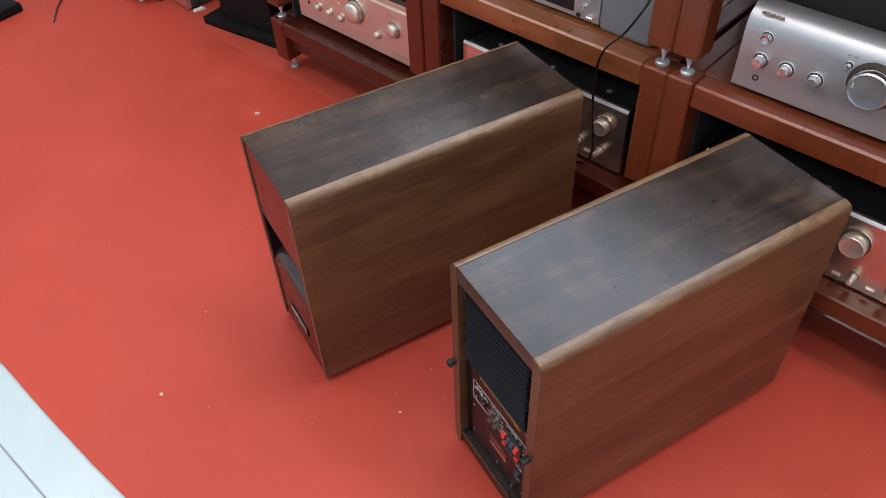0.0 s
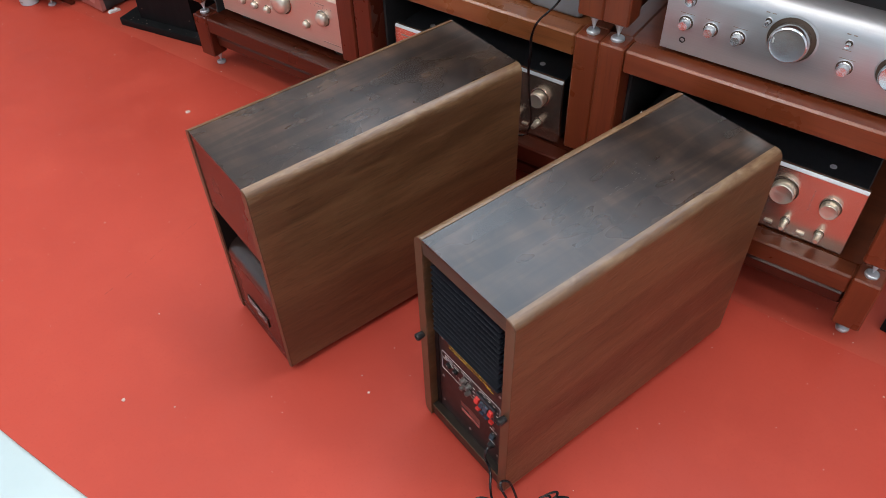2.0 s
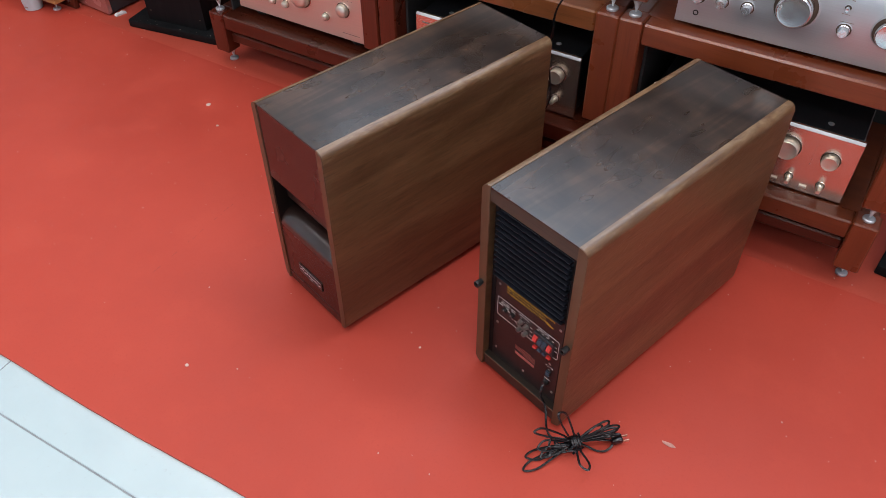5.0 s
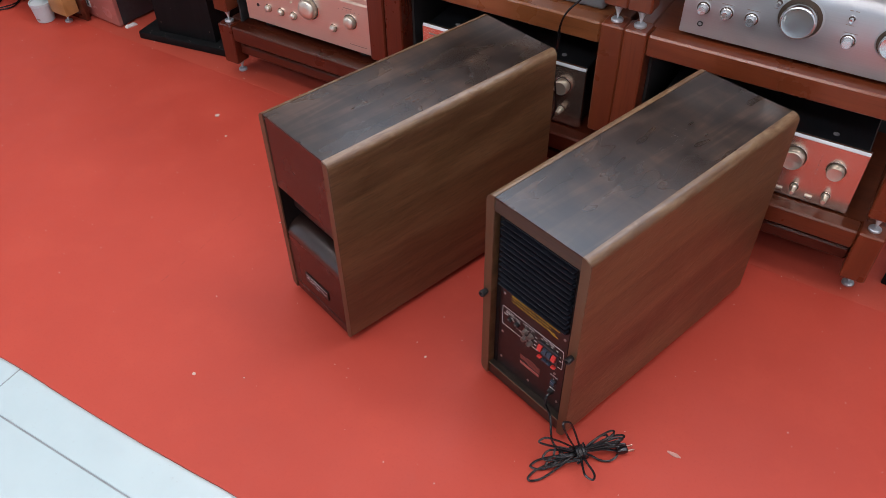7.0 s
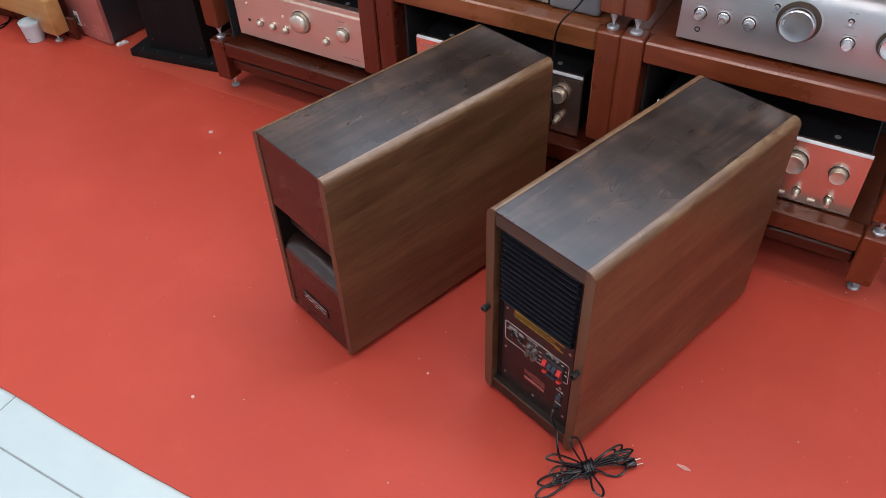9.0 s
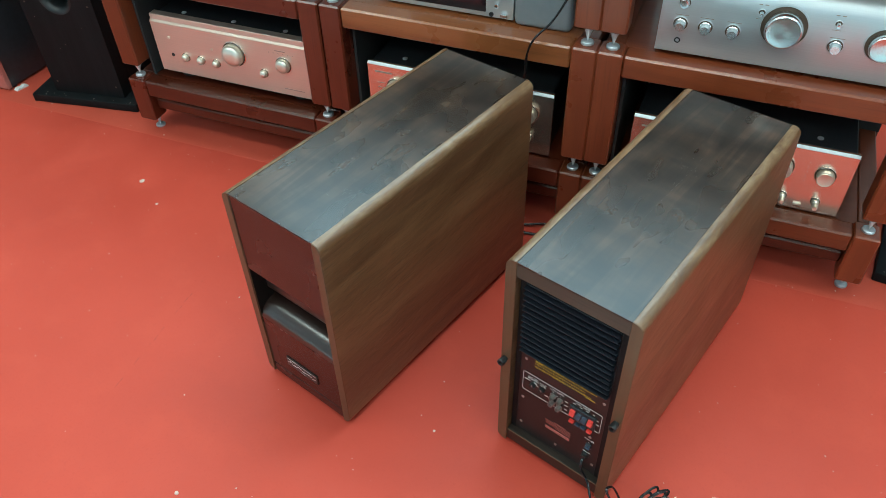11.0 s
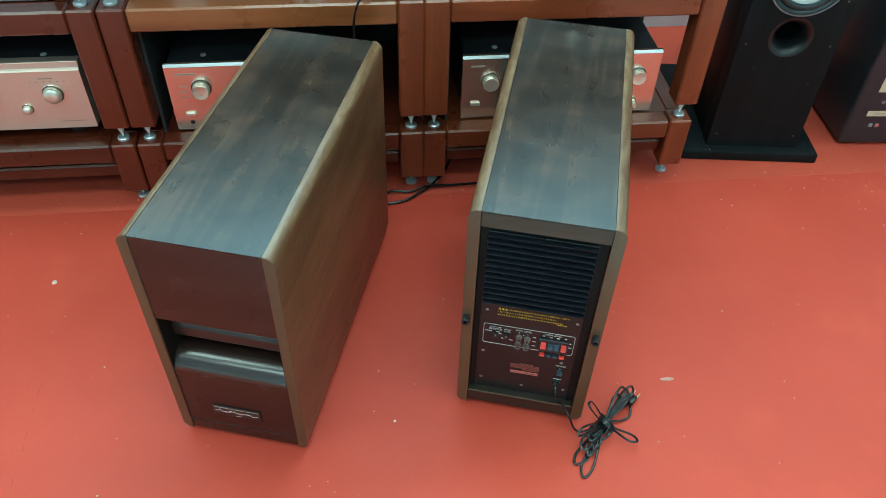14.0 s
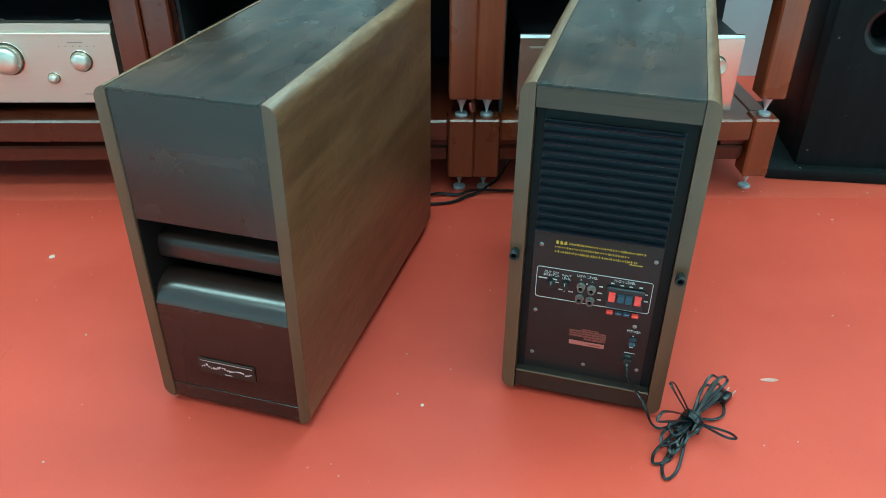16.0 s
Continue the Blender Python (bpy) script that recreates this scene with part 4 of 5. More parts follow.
part("headphone_socket", lathe([(0.0045, 0), (0.0045, 0.0015), (0.003, 0.0015), (0.003, 0.0003)], 16, "-y", (0.045, 0, zl(0.236))), BLACKCASE, amp_l)
slots(amp_l, [(0.332 + 0.013 * k, 0.334 + 0.013 * k, zl(0.296), zl(0.298)) for k in range(6)] + [(0.35, 0.378, zl(0.303), zl(0.305)), (0.36, 0.415, zl(0.203), zl(0.2045))], GREYPRINT)

# silver amplifier on the upper shelf
sil = thing("amplifier", at(0.099, 0.012, SHELF2), "silver integrated amplifier with a large volume knob", "amplifier")
W2 = 0.435
part("case", box(0.004, W2 - 0.004, 0.03, 0.39, 0.014, 0.152, 0.002, 1), BLACKCASE, sil, "black steel case")
prof = [(0.0, 0.0105), (-0.001, 0.0125), (0.0, 0.110)] + arc(0.04, 0.113, 0.04, 176, 105, 9) + [(0.04, 0.154), (0.045, 0.0105)]
part("faceplate", prism(prof, 0, W2, "x"), SILVER, sil, "brushed silver faceplate curving back at the top")
for x in (0.05, W2 - 0.05):
    for y in (0.06, 0.34):
        part("foot", lathe([(0.022, 0), (0.023, 0.002), (0.023, 0.015)], 18, place=(x, y, 0)), RUBBER, sil)
zs = lambda z: z - SHELF2
for x in (0.038, 0.082, 0.129):
    knob(sil, x, zs(0.530), 0.0105, 0.016, SILVERKNOB, ring=0.0032, shape="taper")
knob(sil, 0.299, zs(0.532), 0.0105, 0.016, SILVERKNOB, ring=0.0032, shape="taper")
knob(sil, 0.2105, zs(0.552), 0.0315, 0.022, SILVERKNOB, ring=0.010, marker=(0.72, 0.1))
knob(sil, 0.372, zs(0.546), 0.024, 0.018, SILVERKNOB, ring=0.008)
knob(sil, 0.039, zs(0.571), 0.0085, 0.010, SILVERKNOB, ring=0.002, name="button")
for x in (0.169, 0.293):
    knob(sil, x, zs(0.573), 0.0038, 0.014, SILVERKNOB, name="toggle", ring=0.0025)
    slots(sil, [(x - 0.008, x - 0.002, zs(0.5865), zs(0.5875)), (x + 0.002, x + 0.008, zs(0.5865), zs(0.5875)), (x - 0.007, x + 0.007, zs(0.5605), zs(0.5613))], GREYPRINT)
part("headphone_socket", lathe([(0.0055, 0), (0.0055, 0.0018), (0.0035, 0.0018), (0.0035, 0.0003)], 16, "-y", (0.038, 0, zs(0.4975))), BLACKCASE, sil)
part("indicator", lathe([(0.0018, 0), (0.0018, 0.001), (0.001, 0.0012)], 10, "-y", (0.039, 0, zs(0.589))), WHITEPRINT, sil)
slots(sil, [(x - 0.012, x + 0.012, zs(0.5465), zs(0.5475)) for x in (0.038, 0.082, 0.129, 0.299)] + [(0.365, 0.41, zs(0.4965), zs(0.4972)), (0.335, 0.345, zs(0.5), zs(0.501))], GREYPRINT)
bm = bmesh.new()
for k in range(5):
    bm = box(0.018 + 0.0075 * k, 0.0235 + 0.0075 * k, 0.0035, 0.009, zs(0.6035), zs(0.6065), bm=bm)
part("brand_marks", bm, GREYPRINT, sil)

# player and grey box on the middle shelf
ply = thing("disc_player", at(-0.47, 0.035, SHELF2), "silver disc player with a dark display", "disc player")
part("case", box(0.0, 0.283, 0.006, 0.30, 0.008, 0.105, 0.003, 2), SILVER, ply)
part("faceplate", box(-0.001, 0.284, 0, 0.006, 0.006, 0.106, 0.002, 2), SILVER, ply)
part("display", box(0.06, 0.226, -0.0012, 0.001, 0.016, 0.06, 0.0008, 1), GLASSDARK, ply)
for x, z in ((0.250, 0.034), (0.250, 0.055), (0.268, 0.055)):
    knob(ply, x, z, 0.0045, 0.007, CHROME, name="button")
part("button", box(0.258, 0.272, -0.006, 0.0, 0.012, 0.018, 0.001, 1), CHROME, ply)
part("headphone_socket", lathe([(0.005, 0), (0.005, 0.0015), (0.003, 0.0015), (0.003, 0.0003)], 16, "-y", (0.238, 0, 0.013)), BLACKCASE, ply)
for x in (0.03, 0.25):
    for y in (0.03, 0.26):
        part("foot", lathe([(0.012, 0), (0.0125, 0.002), (0.0125, 0.009)], 16, place=(x, y, 0)), RUBBER, ply)
single("grey_speaker_box", box(0, 0.118, 0, 0.22, 0, 0.15, 0.012, 4), GREYCASE, at(-0.184, 0.028, SHELF2), "plain grey box with rounded edges on the rack shelf", "speaker")
dvl = thing("tuner", at(-1.10, 0.02, SHELF2), "flat silver tuner on the upper rack shelf", "tuner")
part("case", box(0.003, 0.417, 0.01, 0.32, 0.006, 0.075, 0.002, 1), BLACKCASE, dvl)
part("faceplate", box(0.0, 0.42, 0, 0.01, 0.003, 0.078, 0.002, 2), SILVER, dvl)
for x in (0.05, 0.37):
    for y in (0.05, 0.28):
        part("foot", lathe([(0.016, 0), (0.0165, 0.002), (0.0165, 0.0065)], 16, place=(x, y, 0)), RUBBER, dvl)


# ---- tower loudspeakers ----
def holed_board(x0, x1, y0, y1, z0, z1, holes, n=40):
    """An upright board with round holes (x, z, radius) through it, cut into a cell for each hole, from the bottom up."""
    bm = bmesh.new()

    def wall(loop_a, loop_b):
        for i in range(len(loop_a)):
            k = (i + 1) % len(loop_a)
            bm.faces.new((loop_a[i], loop_a[k], loop_b[k], loop_b[i]))
    cuts = [z0] + [(a[1] + b[1]) / 2 for a, b in zip(holes, holes[1:])] + [z1]
    for (cx, cz, r), lo, hi in zip(holes, cuts, cuts[1:]):
        angles = [2 * math.pi * i / n for i in range(n)] + [math.atan2(z - cz, x - cx) % (2 * math.pi) for x in (x0, x1) for z in (lo, hi)]
        inner, outer = [], []
        for a in sorted(set(round(v, 9) for v in angles)):
            c, q = math.cos(a), math.sin(a)
            t = min([(x1 - cx) / c if c > 1e-9 else 9, (x0 - cx) / c if c < -1e-9 else 9, (hi - cz) / q if q > 1e-9 else 9, (lo - cz) / q if q < -1e-9 else 9])
            inner.append((cx + r * c, cz + r * q))
            outer.append((cx + t * c, cz + t * q))
        rows = [[bm.verts.new((x, y, z)) for x, z in line] for line, y in ((outer, y0), (inner, y0), (inner, y1), (outer, y1))]
        for one, two in zip(rows, rows[1:] + rows[:1]):
            wall(one, two)
    bmesh.ops.remove_doubles(bm, verts=bm.verts[:], dist=1e-5)
    bmesh.ops.recalc_face_normals(bm, faces=bm.faces[:])
    return bm


def tower(m, label, seed):
    th = thing("tower_speaker", m, label, "loudspeaker", "tower speakers")
    part("base_plate", box(0, 0.329, 0, 0.40, 0.0015, 0.026, 0.003, 2), TOWERBLACK, th, "wide flat black base plate")
    part("body", box(0.0645, 0.2795, 0.0785, 0.345, 0.026, 0.98, 0.004, 2), TOWERSIDE, th)
    part("front_baffle", holed_board(0.064, 0.280, 0.028, 0.078, 0.0265, 0.98, [(0.172, 0.318, 0.0475), (0.172, 0.452, 0.060), (0.172, 0.70, 0.060)]), TOWERBLACK, th, smooth=False)
    for z in (0.452, 0.70):
        drv = part("woofer", lathe([(0.0800, -0.0005), (0.0805, 0.003), (0.078, 0.005), (0.073, 0.0045), (0.070, 0.002), (0.066, 0.0058), (0.061, 0.0066), (0.057, 0.0045), (0.0545, 0.0)], 56, "-y", (0.172, 0.028, z), caps=False), SURROUND, th, "woofer with a silver cone")
        part("rim", lathe([(0.0835, -0.0005), (0.0838, 0.002), (0.0822, 0.0042), (0.0800, 0.0045), (0.0800, -0.0005)], 56, "-y", (0.172, 0.028, z), caps=False), GREYCASE, drv)
        part("cone", lathe([(0.0555, 0.0012), (0.052, 0.0005), (0.039, -0.010), (0.037, -0.012)], 48, "-y", (0.172, 0.028, z), caps=False), CONEGREY, drv)
        part("dust_cap", lathe([(0.0385, -0.0115), (0.030, -0.004), (0.015, 0.001), (0.0, 0.002)], 40, "-y", (0.172, 0.028, z), caps=False), PINKGLOSS, drv, "red-brown dust cap")
    port = part("bass_port", lathe([(0.0478, 0.0003)] + [(0.0478 - 0.0195 * math.sin(radians(9 * k)), -0.030 + 0.0303 * math.cos(radians(9 * k))) for k in range(1, 11)] + [(0.0283, -0.0495)], 44, "-y", (0.172, 0.028, 0.318), caps=False), PORTGLOSS, th, "round flared black bass port")
    part("throat", lathe([(0.0283, -0.0492), (0.0, -0.0494)], 32, "-y", (0.172, 0.028, 0.318), caps=False), DEEPBLACK, port)
    scr = mesh_of("screw", lathe([(0.0024, 0), (0.0024, 0.001), (0.001, 0.0014)], 10, "-y"), RINGDARK)
    for x, z in ((0.080, 0.30), (0.264, 0.30), (0.080, 0.06), (0.264, 0.06), (0.080, 0.405), (0.264, 0.405)):
        o = new("screw", scr)
        o.parent, o.location = th, (x, 0.028, z)
    # crumbs of plaster dust on the plate and the foot of the baffle
    rnd, bm = random.Random(seed), bmesh.new()
    for k in range(12):
        x, y, r = rnd.uniform(0.006, 0.32), abs(rnd.gauss(0.0, 0.009)) + 0.004, rnd.choice((0.0004, 0.0005, 0.0008))
        box(x - r, x + rnd.uniform(0.6, 1.5) * r, y - r, y + r, 0.0261, 0.0263 + r, bm=bm)
    for k in range(5):
        x, z, r = rnd.uniform(0.075, 0.27), rnd.uniform(0.03, 0.26), rnd.choice((0.0003, 0.0004))
        box(x - r, x + r, 0.0276, 0.0279, z - r, z + r, bm=bm)
    tagged(part("dust", bm, CRUMB, th, "pale specks of dust"), "pale specks of dust", kind="stuff")
    return th


tower(at(0.632, 0.048, 0, -7.5), "black tower loudspeaker with silver woofer on a base plate", 21)
tower(at(-1.597, -0.012, 0, 9.0), "black tower loudspeaker on a flat base plate beside the rack", 22)

# black box beyond the right-hand tower
bxr = thing("powered_speaker", at(1.045, 0.07, 0, -4), "black floor-standing box with cream labels", "loudspeaker")
part("body", box(0, 0.30, 0, 0.36, 0.006, 0.62, 0.012, 3), BLACKCASE, bxr)
for x in (0.03, 0.27):
    for y in (0.03, 0.33):
        part("foot", lathe([(0.014, 0), (0.015, 0.002), (0.015, 0.008)], 16, place=(x, y, 0.001)), RUBBER, bxr)
part("label_plate", box(0.042, 0.095, -0.0012, 0.001, 0.158, 0.215), CREAM, bxr, "cream paper label")
part("label_plate", box(0.040, 0.115, -0.0012, 0.001, 0.090, 0.105), CREAM, bxr, "cream paper label")
part("label_marks", box(0.058, 0.100, -0.0018, -0.0012, 0.0965, 0.0985), GREYPRINT, bxr)
part("socket", box(0.072, 0.082, -0.002, 0.001, 0.058, 0.068, 0.001, 1), PINKLABEL, bxr)
part("socket", box(0.056, 0.066, -0.002, 0.001, 0.059, 0.068, 0.001, 1), GREYCASE, bxr)
for x in (0.066, 0.080, 0.094):
    part("socket", lathe([(0.0045, 0), (0.0045, 0.002), (0.0025, 0.002), (0.0025, 0.0004)], 14, "-y", (x, 0, 0.130)), GREYCASE, bxr)

# glossy red-brown loudspeaker beyond the left-hand tower
bxl = thing("floor_speaker", at(-1.893, 0.013, 0, -3.5), "glossy red-brown floor speaker with black sides", "loudspeaker")
part("body", box(0.003, 0.186, 0.016, 0.30, 0.006, 0.75, 0.003, 2), BLACKCASE, bxl)
part("front_baffle", box(0, 0.189, 0, 0.016, 0.006, 0.752, 0.003, 2), PINKGLOSS, bxl, "glossy red-brown front")
part("paper_label", box(0.034, 0.054, -0.0012, 0.0, 0.038, 0.088), WHITEPLASTIC, bxl, "small white paper label")
part("label_marks", box(0.038, 0.046, -0.0018, -0.0012, 0.045, 0.075), BLUEBLACK, bxl)
for x in (0.02, 0.17):
    for y in (0.03, 0.27):
        part("foot", lathe([(0.012, 0), (0.013, 0.002), (0.013, 0.008)], 16, place=(x, y, 0.001)), RUBBER, bxl)
single("foam_wedge", prism([(-0.019, 0.0013), (0.018, 0.0013), (0.019, 0.004), (0.008, 0.009), (0.000, 0.006), (-0.012, 0.008), (-0.020, 0.003)], -0.007, 0.008, "y"), WHITEPLASTIC, at(-1.685, 0.030, 0, 76), "small crumpled white wedge beside the speaker foot", "packing")

# light-wood rack at the far end
pine = thing("pine_rack", at(-1.884, -0.053), "light pine audio rack on silver spikes", "audio rack")
for y in (0.0, 0.36):
    part("post", box(-0.05, 0.03, y - 0.025, y + 0.025, 0.036, 0.155, 0.004, 2), PINE, pine)
    part("rail", box(-0.75, -0.051, y - 0.02, y + 0.02, 0.072, 0.153, 0.004, 2), PINE, pine)
    part("post", box(-0.831, -0.751, y - 0.025, y + 0.025, 0.036, 0.155, 0.004, 2), PINE, pine)
    for x in (-0.01, -0.79):
        spike(pine, x, y, 0.0012, "spike", 0.036)
    part("upper_post", box(-0.045, 0.025, y - 0.023, y + 0.023, 0.196, 0.45, 0.004, 2), PINE, pine)
    spike(pine, -0.01, y, 0.155, "spike", 0.041)
part("shelf", box(-0.75, -0.051, 0.021, 0.338, 0.13, 0.15), PINE, pine)
# dark board added where shade and some dark thing lie behind the post
part("stretcher", box(-0.745, 0.050, 0.029, 0.046, 0.003, 0.075, 0.004, 2), WOODS["dark", "x"], pine, "dark red-brown board added for the shade under the rack")

cup = thing("bucket", at(-1.972, -0.083), "small white plastic tub on the red floor", "tub")
part("wall", lathe([(0.0270, 0.0012), (0.0285, 0.003), (0.0340, 0.057), (0.0360, 0.059), (0.0360, 0.067), (0.0330, 0.067), (0.0315, 0.056), (0.0265, 0.006)], 32, caps=False), TUBPLASTIC, cup)
for z0, z1, a0, a1 in ((0.012, 0.017, 262, 292), (0.034, 0.048, 205, 232)):
    r0, r1 = 0.0289 + 0.0055 * (z0 - 0.003) / 0.054, 0.0289 + 0.0055 * (z1 - 0.003) / 0.054
    bm = bmesh.new()
    low_edge = [bm.verts.new((x, y, z0)) for x, y in arc(0, 0, r0, a0, a1, 8)]
    top_edge = [bm.verts.new((x, y, z1)) for x, y in arc(0, 0, r1, a0, a1, 8)]
    for i in range(8):
        bm.faces.new((low_edge[i], low_edge[i + 1], top_edge[i + 1], top_edge[i]))
    part("printed_band", bm, GREYPRINT, cup)
part("bottom", lathe([(0.0278, 0.002), (0.0278, 0.005)], 32), TUBPLASTIC, cup)
part("lid", lathe([(0.0325, 0.0625), (0.0300, 0.0615), (0.0, 0.0610)], 32, caps=False), TUBPLASTIC, cup)
single("black_floor_plate", box(-0.16, 0.0, -0.12, 0.0, 0.001, 0.03, 0.003, 2), TOWERBLACK, at(-2.145, -0.35, 0, 8), "black flat base plate on the floor", "speaker stand")

# ---- cables ----
hang = thing("loose_cable", at(0, 0), "thin black cable hanging over the rack shelf", "cable")
part("cable", tube([(-0.055, 0.01, 0.62), (-0.062, -0.022, 0.575), (-0.088, -0.034, 0.52), (-0.122, -0.036, 0.476), (-0.134, -0.036, 0.44), (-0.136, -0.032, 0.40), (-0.146, -0.018, 0.35), (-0.142, -0.014, 0.29),
                    (-0.136, -0.012, 0.235), (-0.142, -0.014, 0.198), (-0.168, -0.013, 0.178), (-0.25, -0.012, 0.1735), (-0.34, -0.006, 0.1735)], 0.0021, flat=1.35), CABLEBLACK, hang)
flc = thing("floor_cable", at(0, 0), "black cable lying in a loop between the racks", "cable")
part("cable", tube([(-0.30, -0.03, 0.006), (-0.18, -0.07, 0.0055), (-0.095, -0.066, 0.005), (-0.045, -0.058, 0.005), (-0.010, -0.034, 0.006), (0.012, -0.018, 0.006), (0.030, 0.004, 0.006), (0.06, 0.05, 0.006), (0.10, 0.16, 0.006)], 0.0030, bm=None), CABLEBLACK, flc)
part("cable", tube([(-0.30, -0.01, 0.006), (-0.16, -0.052, 0.006), (-0.105, -0.040, 0.008), (-0.070, -0.026, 0.008), (-0.03, -0.029, 0.006), (0.004, -0.020, 0.012), (0.08, -0.012, 0.006), (0.20, -0.004, 0.006), (0.33, 0.03, 0.006)], 0.0028), CABLEBLACK, flc)

# two slack turns of thin cable under the pine rack
coil = thing("coiled_cable", at(-2.262, -0.085, 0, 150), "thin black cable lying in a slack coil on the floor", "cable")
turns = [((0.104 + 0.011 * math.sin(1.7 * k)) * math.cos(0.45 * k), (0.106 + 0.012 * math.cos(0.9 * k)) * math.sin(0.45 * k), 0.0042 + 0.0034 * (k > 12)) for k in range(27)]
part("cable", tube(turns + [(-0.13, 0.02, 0.0045), (-0.24, 0.06, 0.0042), (-0.36, 0.07, 0.0042)], 0.0024), CABLEBLACK, coil)

KNOT = Vector((0.489, 0.575, 0.0150))
cord = thing("power_cord", pose(KNOT.x, KNOT.y, 0), "black two-core mains cord tied in a bundle", "power cord")
GROUND = Vector((KNOT.x, KNOT.y, 0))


def cable_piece(name, pts, label=""):
    return part(name, tube([Vector(q) - GROUND for q in pts], 0.00135, 12, 7, 1.55, 0.45), CABLEBLACK, cord, label)


rc = random.Random(9)


def lobe(x, y, z, wide, high, drop=0.0):
    """A loop of cord from the knot out to a tip and back; high: how far it arches, drop: how much lower the way back runs."""
    tip, out = Vector((x, y, z)), Vector((x, y, z)) - KNOT
    side = Vector((out.y, -out.x, 0)).normalized() * wide
    up = Vector((0, 0, 1))
    jog = [Vector((rc.uniform(-1, 1), rc.uniform(-1, 1), rc.uniform(-0.6, 0.6))) * 0.0022 for _ in range(6)]
    pts = [KNOT - 0.10 * out + jog[0], KNOT + 0.35 * out + 0.5 * side + 0.8 * high * up + jog[1], KNOT + 0.80 * out + side + high * up + jog[2], tip + 0.25 * side, tip - 0.4 * side - 0.2 * drop * up,
           KNOT + 0.78 * out - 0.9 * side + (high - drop) * up + jog[3], KNOT + 0.35 * out - 0.45 * side + (0.7 * high - 0.6 * drop) * up + jog[4], KNOT - 0.08 * out - 0.003 * up + jog[5]]
    return cable_piece("loop", [(p.x, p.y, max(p.z, 0.0035)) for p in pts])


# the lead out of the panel, over the edge of the cabinet and into the knot
cable_piece("lead", [(0.4995, 0.669, 0.083), (0.489, 0.668, 0.081), (0.483, 0.664, 0.066), (0.484, 0.654, 0.050), (0.4800, 0.644, 0.0405), (0.472, 0.634, 0.030), (0.468, 0.624, 0.012), (0.468, 0.612, 0.006), (0.474, 0.596, 0.012), (0.489, 0.575, 0.019)])
# the long tight bunch that ends at the plug
for tip in ((0.546, 0.555, 0.050, 0.0075, 0.010, 0.008), (0.556, 0.540, 0.044, 0.0080, 0.010, 0.010), (0.536, 0.560, 0.040, 0.0060, 0.006, 0.006), (0.562, 0.545, 0.024, 0.0060, 0.006, 0.004), (0.560, 0.536, 0.018, 0.0050, 0.006, 0.006), (0.548, 0.541, 0.030, 0.0050, 0.008, 0.008)):
    lobe(*tip)
cable_piece("loop", [KNOT, (0.503, 0.560, 0.008), (0.511, 0.545, 0.0045), (0.523, 0.534, 0.004), (0.540, 0.533, 0.005), (0.552, 0.541, 0.010), (0.550, 0.550, 0.018), (0.525, 0.560, 0.022), KNOT + Vector((0, 0, 0.006))])
# loose loops on the other side
for tip in ((0.408, 0.612, 0.004, 0.0100, -0.004, 0.0), (0.388, 0.596, 0.004, 0.0110, -0.002, 0.002), (0.430, 0.606, 0.018, 0.0095, 0.006, 0.006), (0.426, 0.594, 0.010, 0.0080, 0.004, 0.004), (0.446, 0.596, 0.024, 0.0090, 0.006, 0.006), (0.440, 0.586, 0.012, 0.0065, 0.006, 0.004)):
    lobe(*tip)
lobe(0.428, 0.617, 0.058, 0.0055, 0.010, 0.012)
lobe(0.475, 0.609, 0.078, 0.0100, 0.004, 0.004)
lobe(0.462, 0.521, 0.026, 0.0095, 0.004, 0.008)
for k in range(4):
    ax, off = Vector((0.90, -0.43, 0)), -0.007 + 0.0045 * k
    lean, wide = rc.uniform(-0.004, 0.004), rc.uniform(0.0115, 0.0135)
    ring = []
    for i in range(11):
        a = 2 * math.pi * i / 10
        ring.append(KNOT + ax * (off + lean * math.sin(a)) + wide * math.cos(a) * Vector((0.43, 0.90, 0)) + Vector((0, 0, 0.0112 * math.sin(a))))
    cable_piece("wrap", ring)
for k in range(6):
    a0, r0 = rc.uniform(0, 6.3), rc.uniform(0.013, 0.021)
    mid = KNOT + Vector((-0.012 + rc.uniform(-0.008, 0.008), 0.005 + rc.uniform(-0.006, 0.006), -0.001))
    cable_piece("loop", [mid + Vector((1.25 * r0 * math.cos(a0 + 0.75 * i), 0.75 * r0 * math.sin(a0 + 0.75 * i) - 0.3 * r0 * math.cos(a0 + 0.75 * i), 0.009 * math.sin(1.3 * i + k))) for i in range(6)])
plug = part("plug", box(-0.011, 0.010, -0.0068, 0.0068, 0.004, 0.0165, 0.0035, 2), CABLEBLACK, cord, "moulded black plug")
plug.matrix_local = pose(0.553 - KNOT.x, 0.5335 - KNOT.y, 0.001, 0, 0, -26)
for dy in (-0.0048, 0.0048):
    part("blade", box(0.010, 0.021, dy - 0.0007, dy + 0.0007, 0.0070, 0.0130, 0.0003, 1), BRASS, plug)
cable_piece("plug_lead", [(0.544, 0.538, 0.0115), (0.528, 0.548, 0.018), (0.508, 0.562, 0.021), (0.489, 0.575, 0.024)])

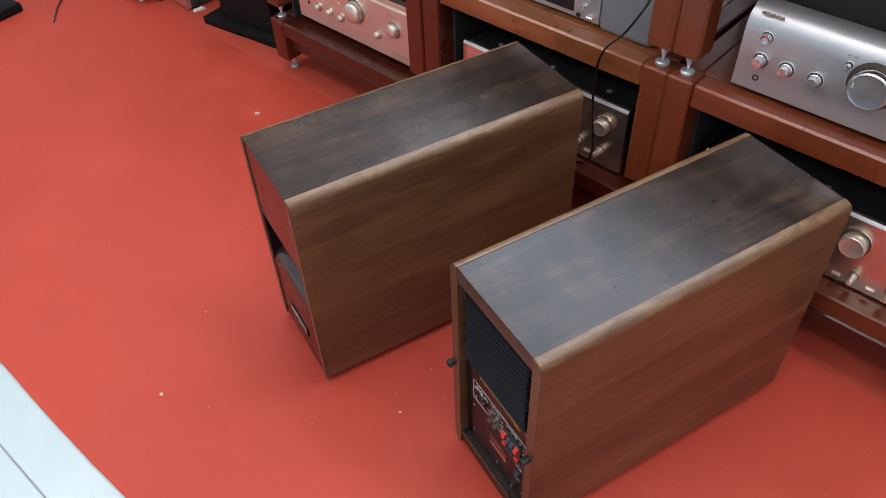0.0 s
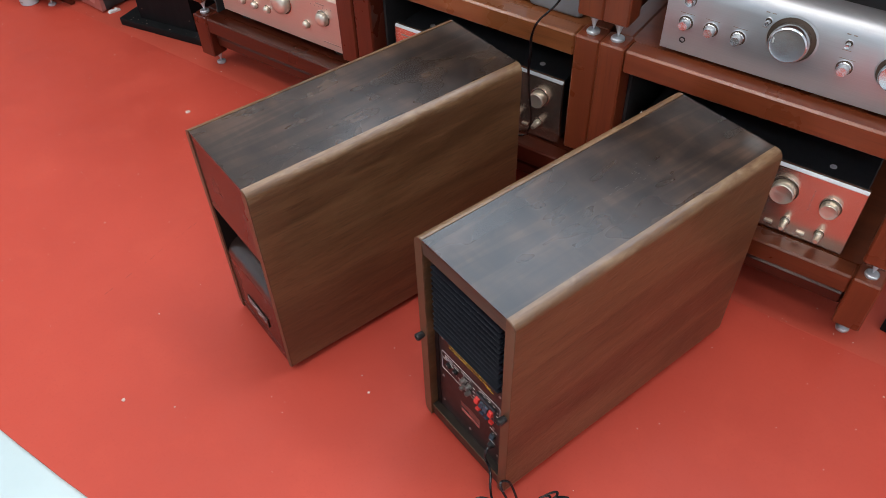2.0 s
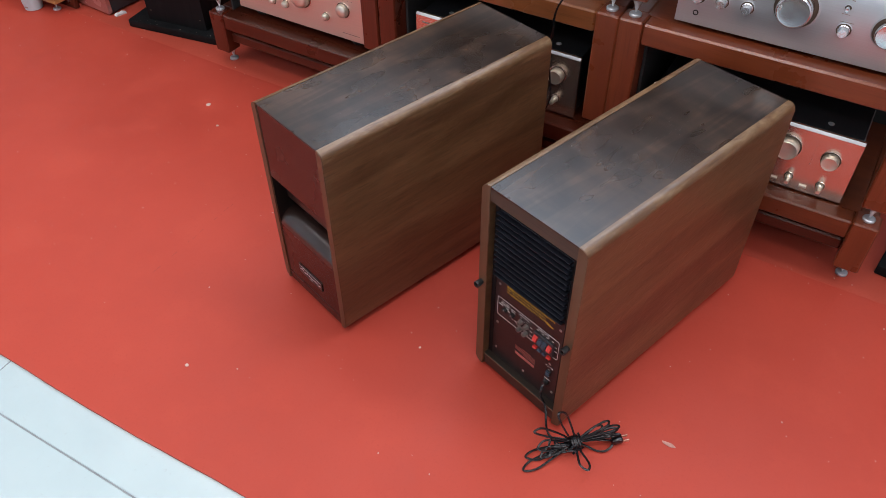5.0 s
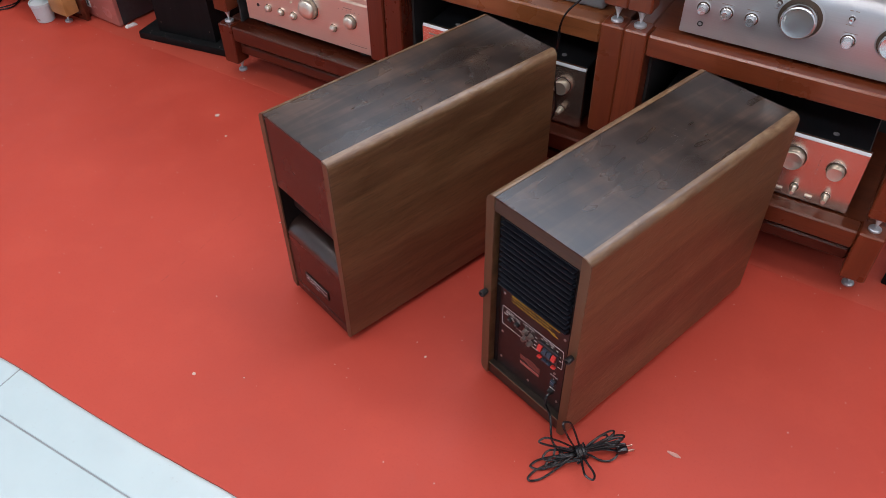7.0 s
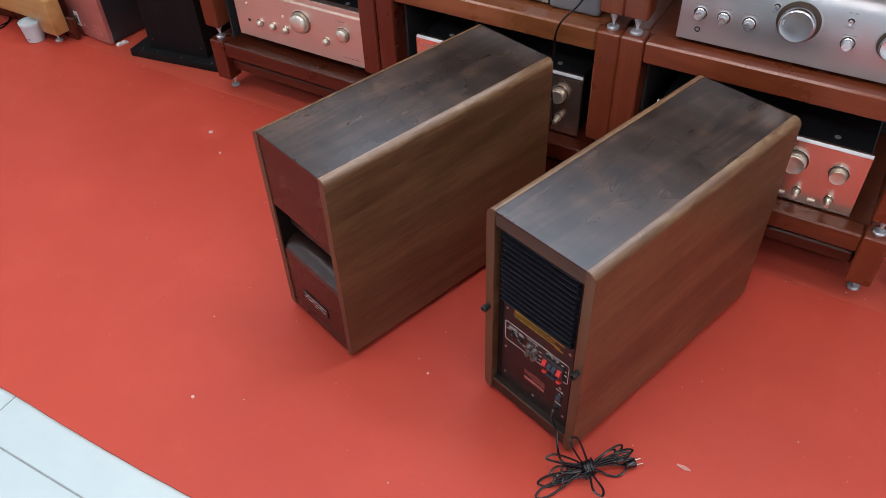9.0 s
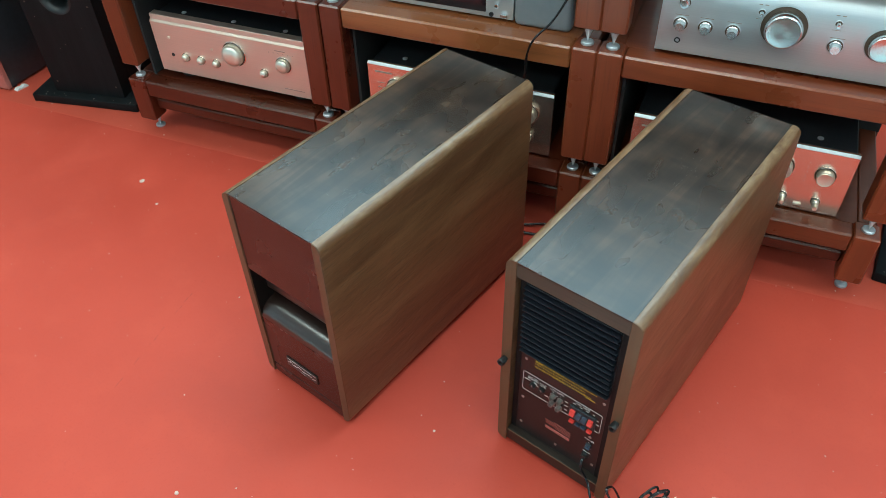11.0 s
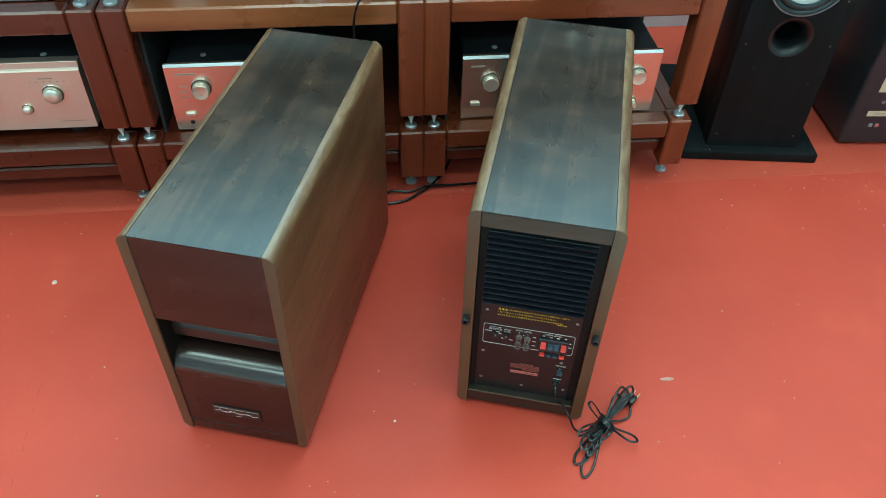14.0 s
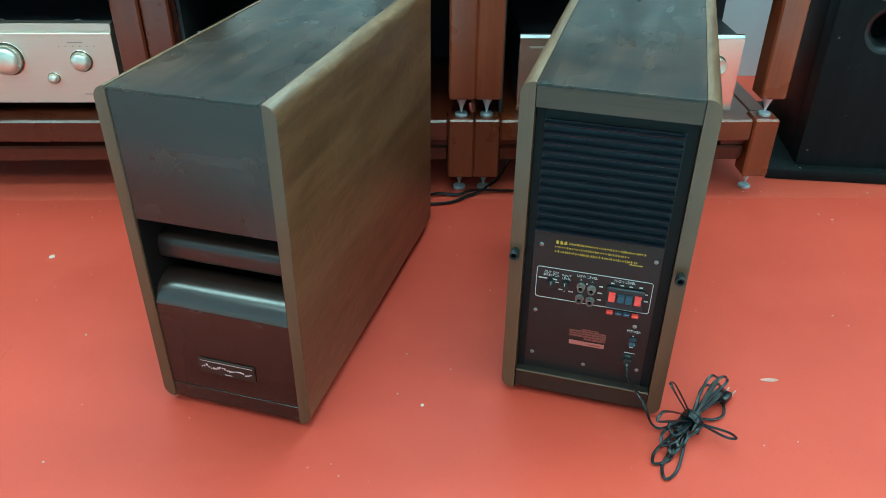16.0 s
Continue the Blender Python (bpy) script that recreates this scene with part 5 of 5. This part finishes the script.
# ---- litter on the floor ----


def flake(name, x, y, r, seed, label, stretch=1.0, turn=0.0, mt=CRUMB):
    rn, bm = random.Random(seed), bmesh.new()
    n = 9
    ring = [(r * stretch * rn.uniform(0.6, 1.15) * math.cos(2 * math.pi * i / n), r * rn.uniform(0.6, 1.15) * math.sin(2 * math.pi * i / n)) for i in range(n)]
    prism(ring, 0.0008, 0.0010 + 0.25 * r, "z", bm)
    return single(name, bm, mt, pose(x, y, 0, 0, 0, turn), label, "crumb", "crumbs on the floor")


for k, (x, y, r) in enumerate(((0.456, 1.975, 0.007), (0.022, 1.173, 0.0045), (0.533, 1.675, 0.0055), (0.406, 0.925, 0.003), (0.431, 1.870, 0.004))):
    flake("paint_flake", x, y, r, 20 + k, "small white flake on the red floor")
flake("leaf_scrap", 0.624, 0.473, 0.0042, 33, "pale torn scrap on the red floor", 3.4, -72, SCRAP)
crumbs = bmesh.new()
rn = random.Random(3)
for k in range(420):
    if k % 21 == 6:
        s, d = rn.gauss(1.03, 0.04), rn.gauss(0.02, 0.09)
    elif k % 3:
        s, d = rn.uniform(-2.4, 1.6), -0.9 * rn.random()
    else:
        s, d = rn.uniform(-2.2, 1.6), rn.gauss(-0.03, 0.05)
    r = rn.choice((0.0007, 0.0009, 0.0012, 0.0012, 0.0016, 0.0022))
    w = RF @ Vector((s, d, 0))
    inside = False
    for e0, n0, tn in ((0.376, 1.1308, 3.5), (0.526, 0.6925, 3.6)):
        a = radians(tn)
        ee, nn = w.x * math.cos(a) + w.y * math.sin(a), -w.x * math.sin(a) + w.y * math.cos(a)
        inside |= e0 - 0.01 < ee < e0 + CAB_D + 0.01 and abs(nn - n0) < CAB_W / 2 + 0.01
    if inside:
        continue
    a = rn.uniform(0, 3)
    vs = [crumbs.verts.new((s + r * rn.uniform(0.6, 1.3) * math.cos(a + i * 1.57), d + r * rn.uniform(0.6, 1.3) * math.sin(a + i * 1.57), 0.0016)) for i in range(4)]
    tip = crumbs.verts.new((s, d, 0.0018 + 0.6 * r))
    for i in range(4):
        crumbs.faces.new((vs[i], vs[(i + 1) % 4], tip))
bmesh.ops.recalc_face_normals(crumbs, faces=crumbs.faces[:])
single("crumbs", crumbs, CRUMB, at(0, 0, 0), "scattered white crumbs on the red floor", "crumbs", kind="stuff")

# a faint broken scuff line on the red sheet
scuff = bmesh.new()
rn = random.Random(12)
A0, A1 = Vector((0.071, 1.455, 0.0011)), Vector((0.351, 1.567, 0.0011))
u = 0.0
while u < 1:
    w = rn.uniform(0.012, 0.06)
    p0, p1 = A0.lerp(A1, u), A0.lerp(A1, min(1, u + w))
    side = Vector((p0.y - p1.y, p1.x - p0.x, 0)).normalized() * rn.uniform(0.0004, 0.0009)
    off = side * rn.uniform(-1.5, 1.5)
    scuff.faces.new([scuff.verts.new(v + off) for v in (p0 - side * 0.3, p1 - side, p1 + side, p0 + side * 0.3)])
    u += w + rn.choice((0.01, 0.03, 0.12))
single("scuff_marks", scuff, SCUFF, pose(0, 0, 0), "faint dark broken scuff line on the red floor", "scuff", kind="stuff")

# ---- floor tiles beyond the red sheet ----
PITCH, GAP = 0.6, 0.003
ASKEW_TURN = pose(-0.56, -1.1565, 0, 0, 0, ASKEW) @ pose(0.56, 1.1565, 0)
tile_mesh = mesh_of("tile", box(0, PITCH - GAP, 0, PITCH - GAP, -0.012, -0.0045, 0.0012, 1), TILE)
for i in range(-6, 7):
    for j in range(-6, 1):
        s, d = -0.781 + PITCH * i, -1.1565 + PITCH * j
        if s < S0 or s + PITCH > S1 or d < D0 or d > -1.0:
            continue
        o = new("tile", tile_mesh)
        o.parent, o.matrix_local = floor, ASKEW_TURN @ pose(s, d, 0)
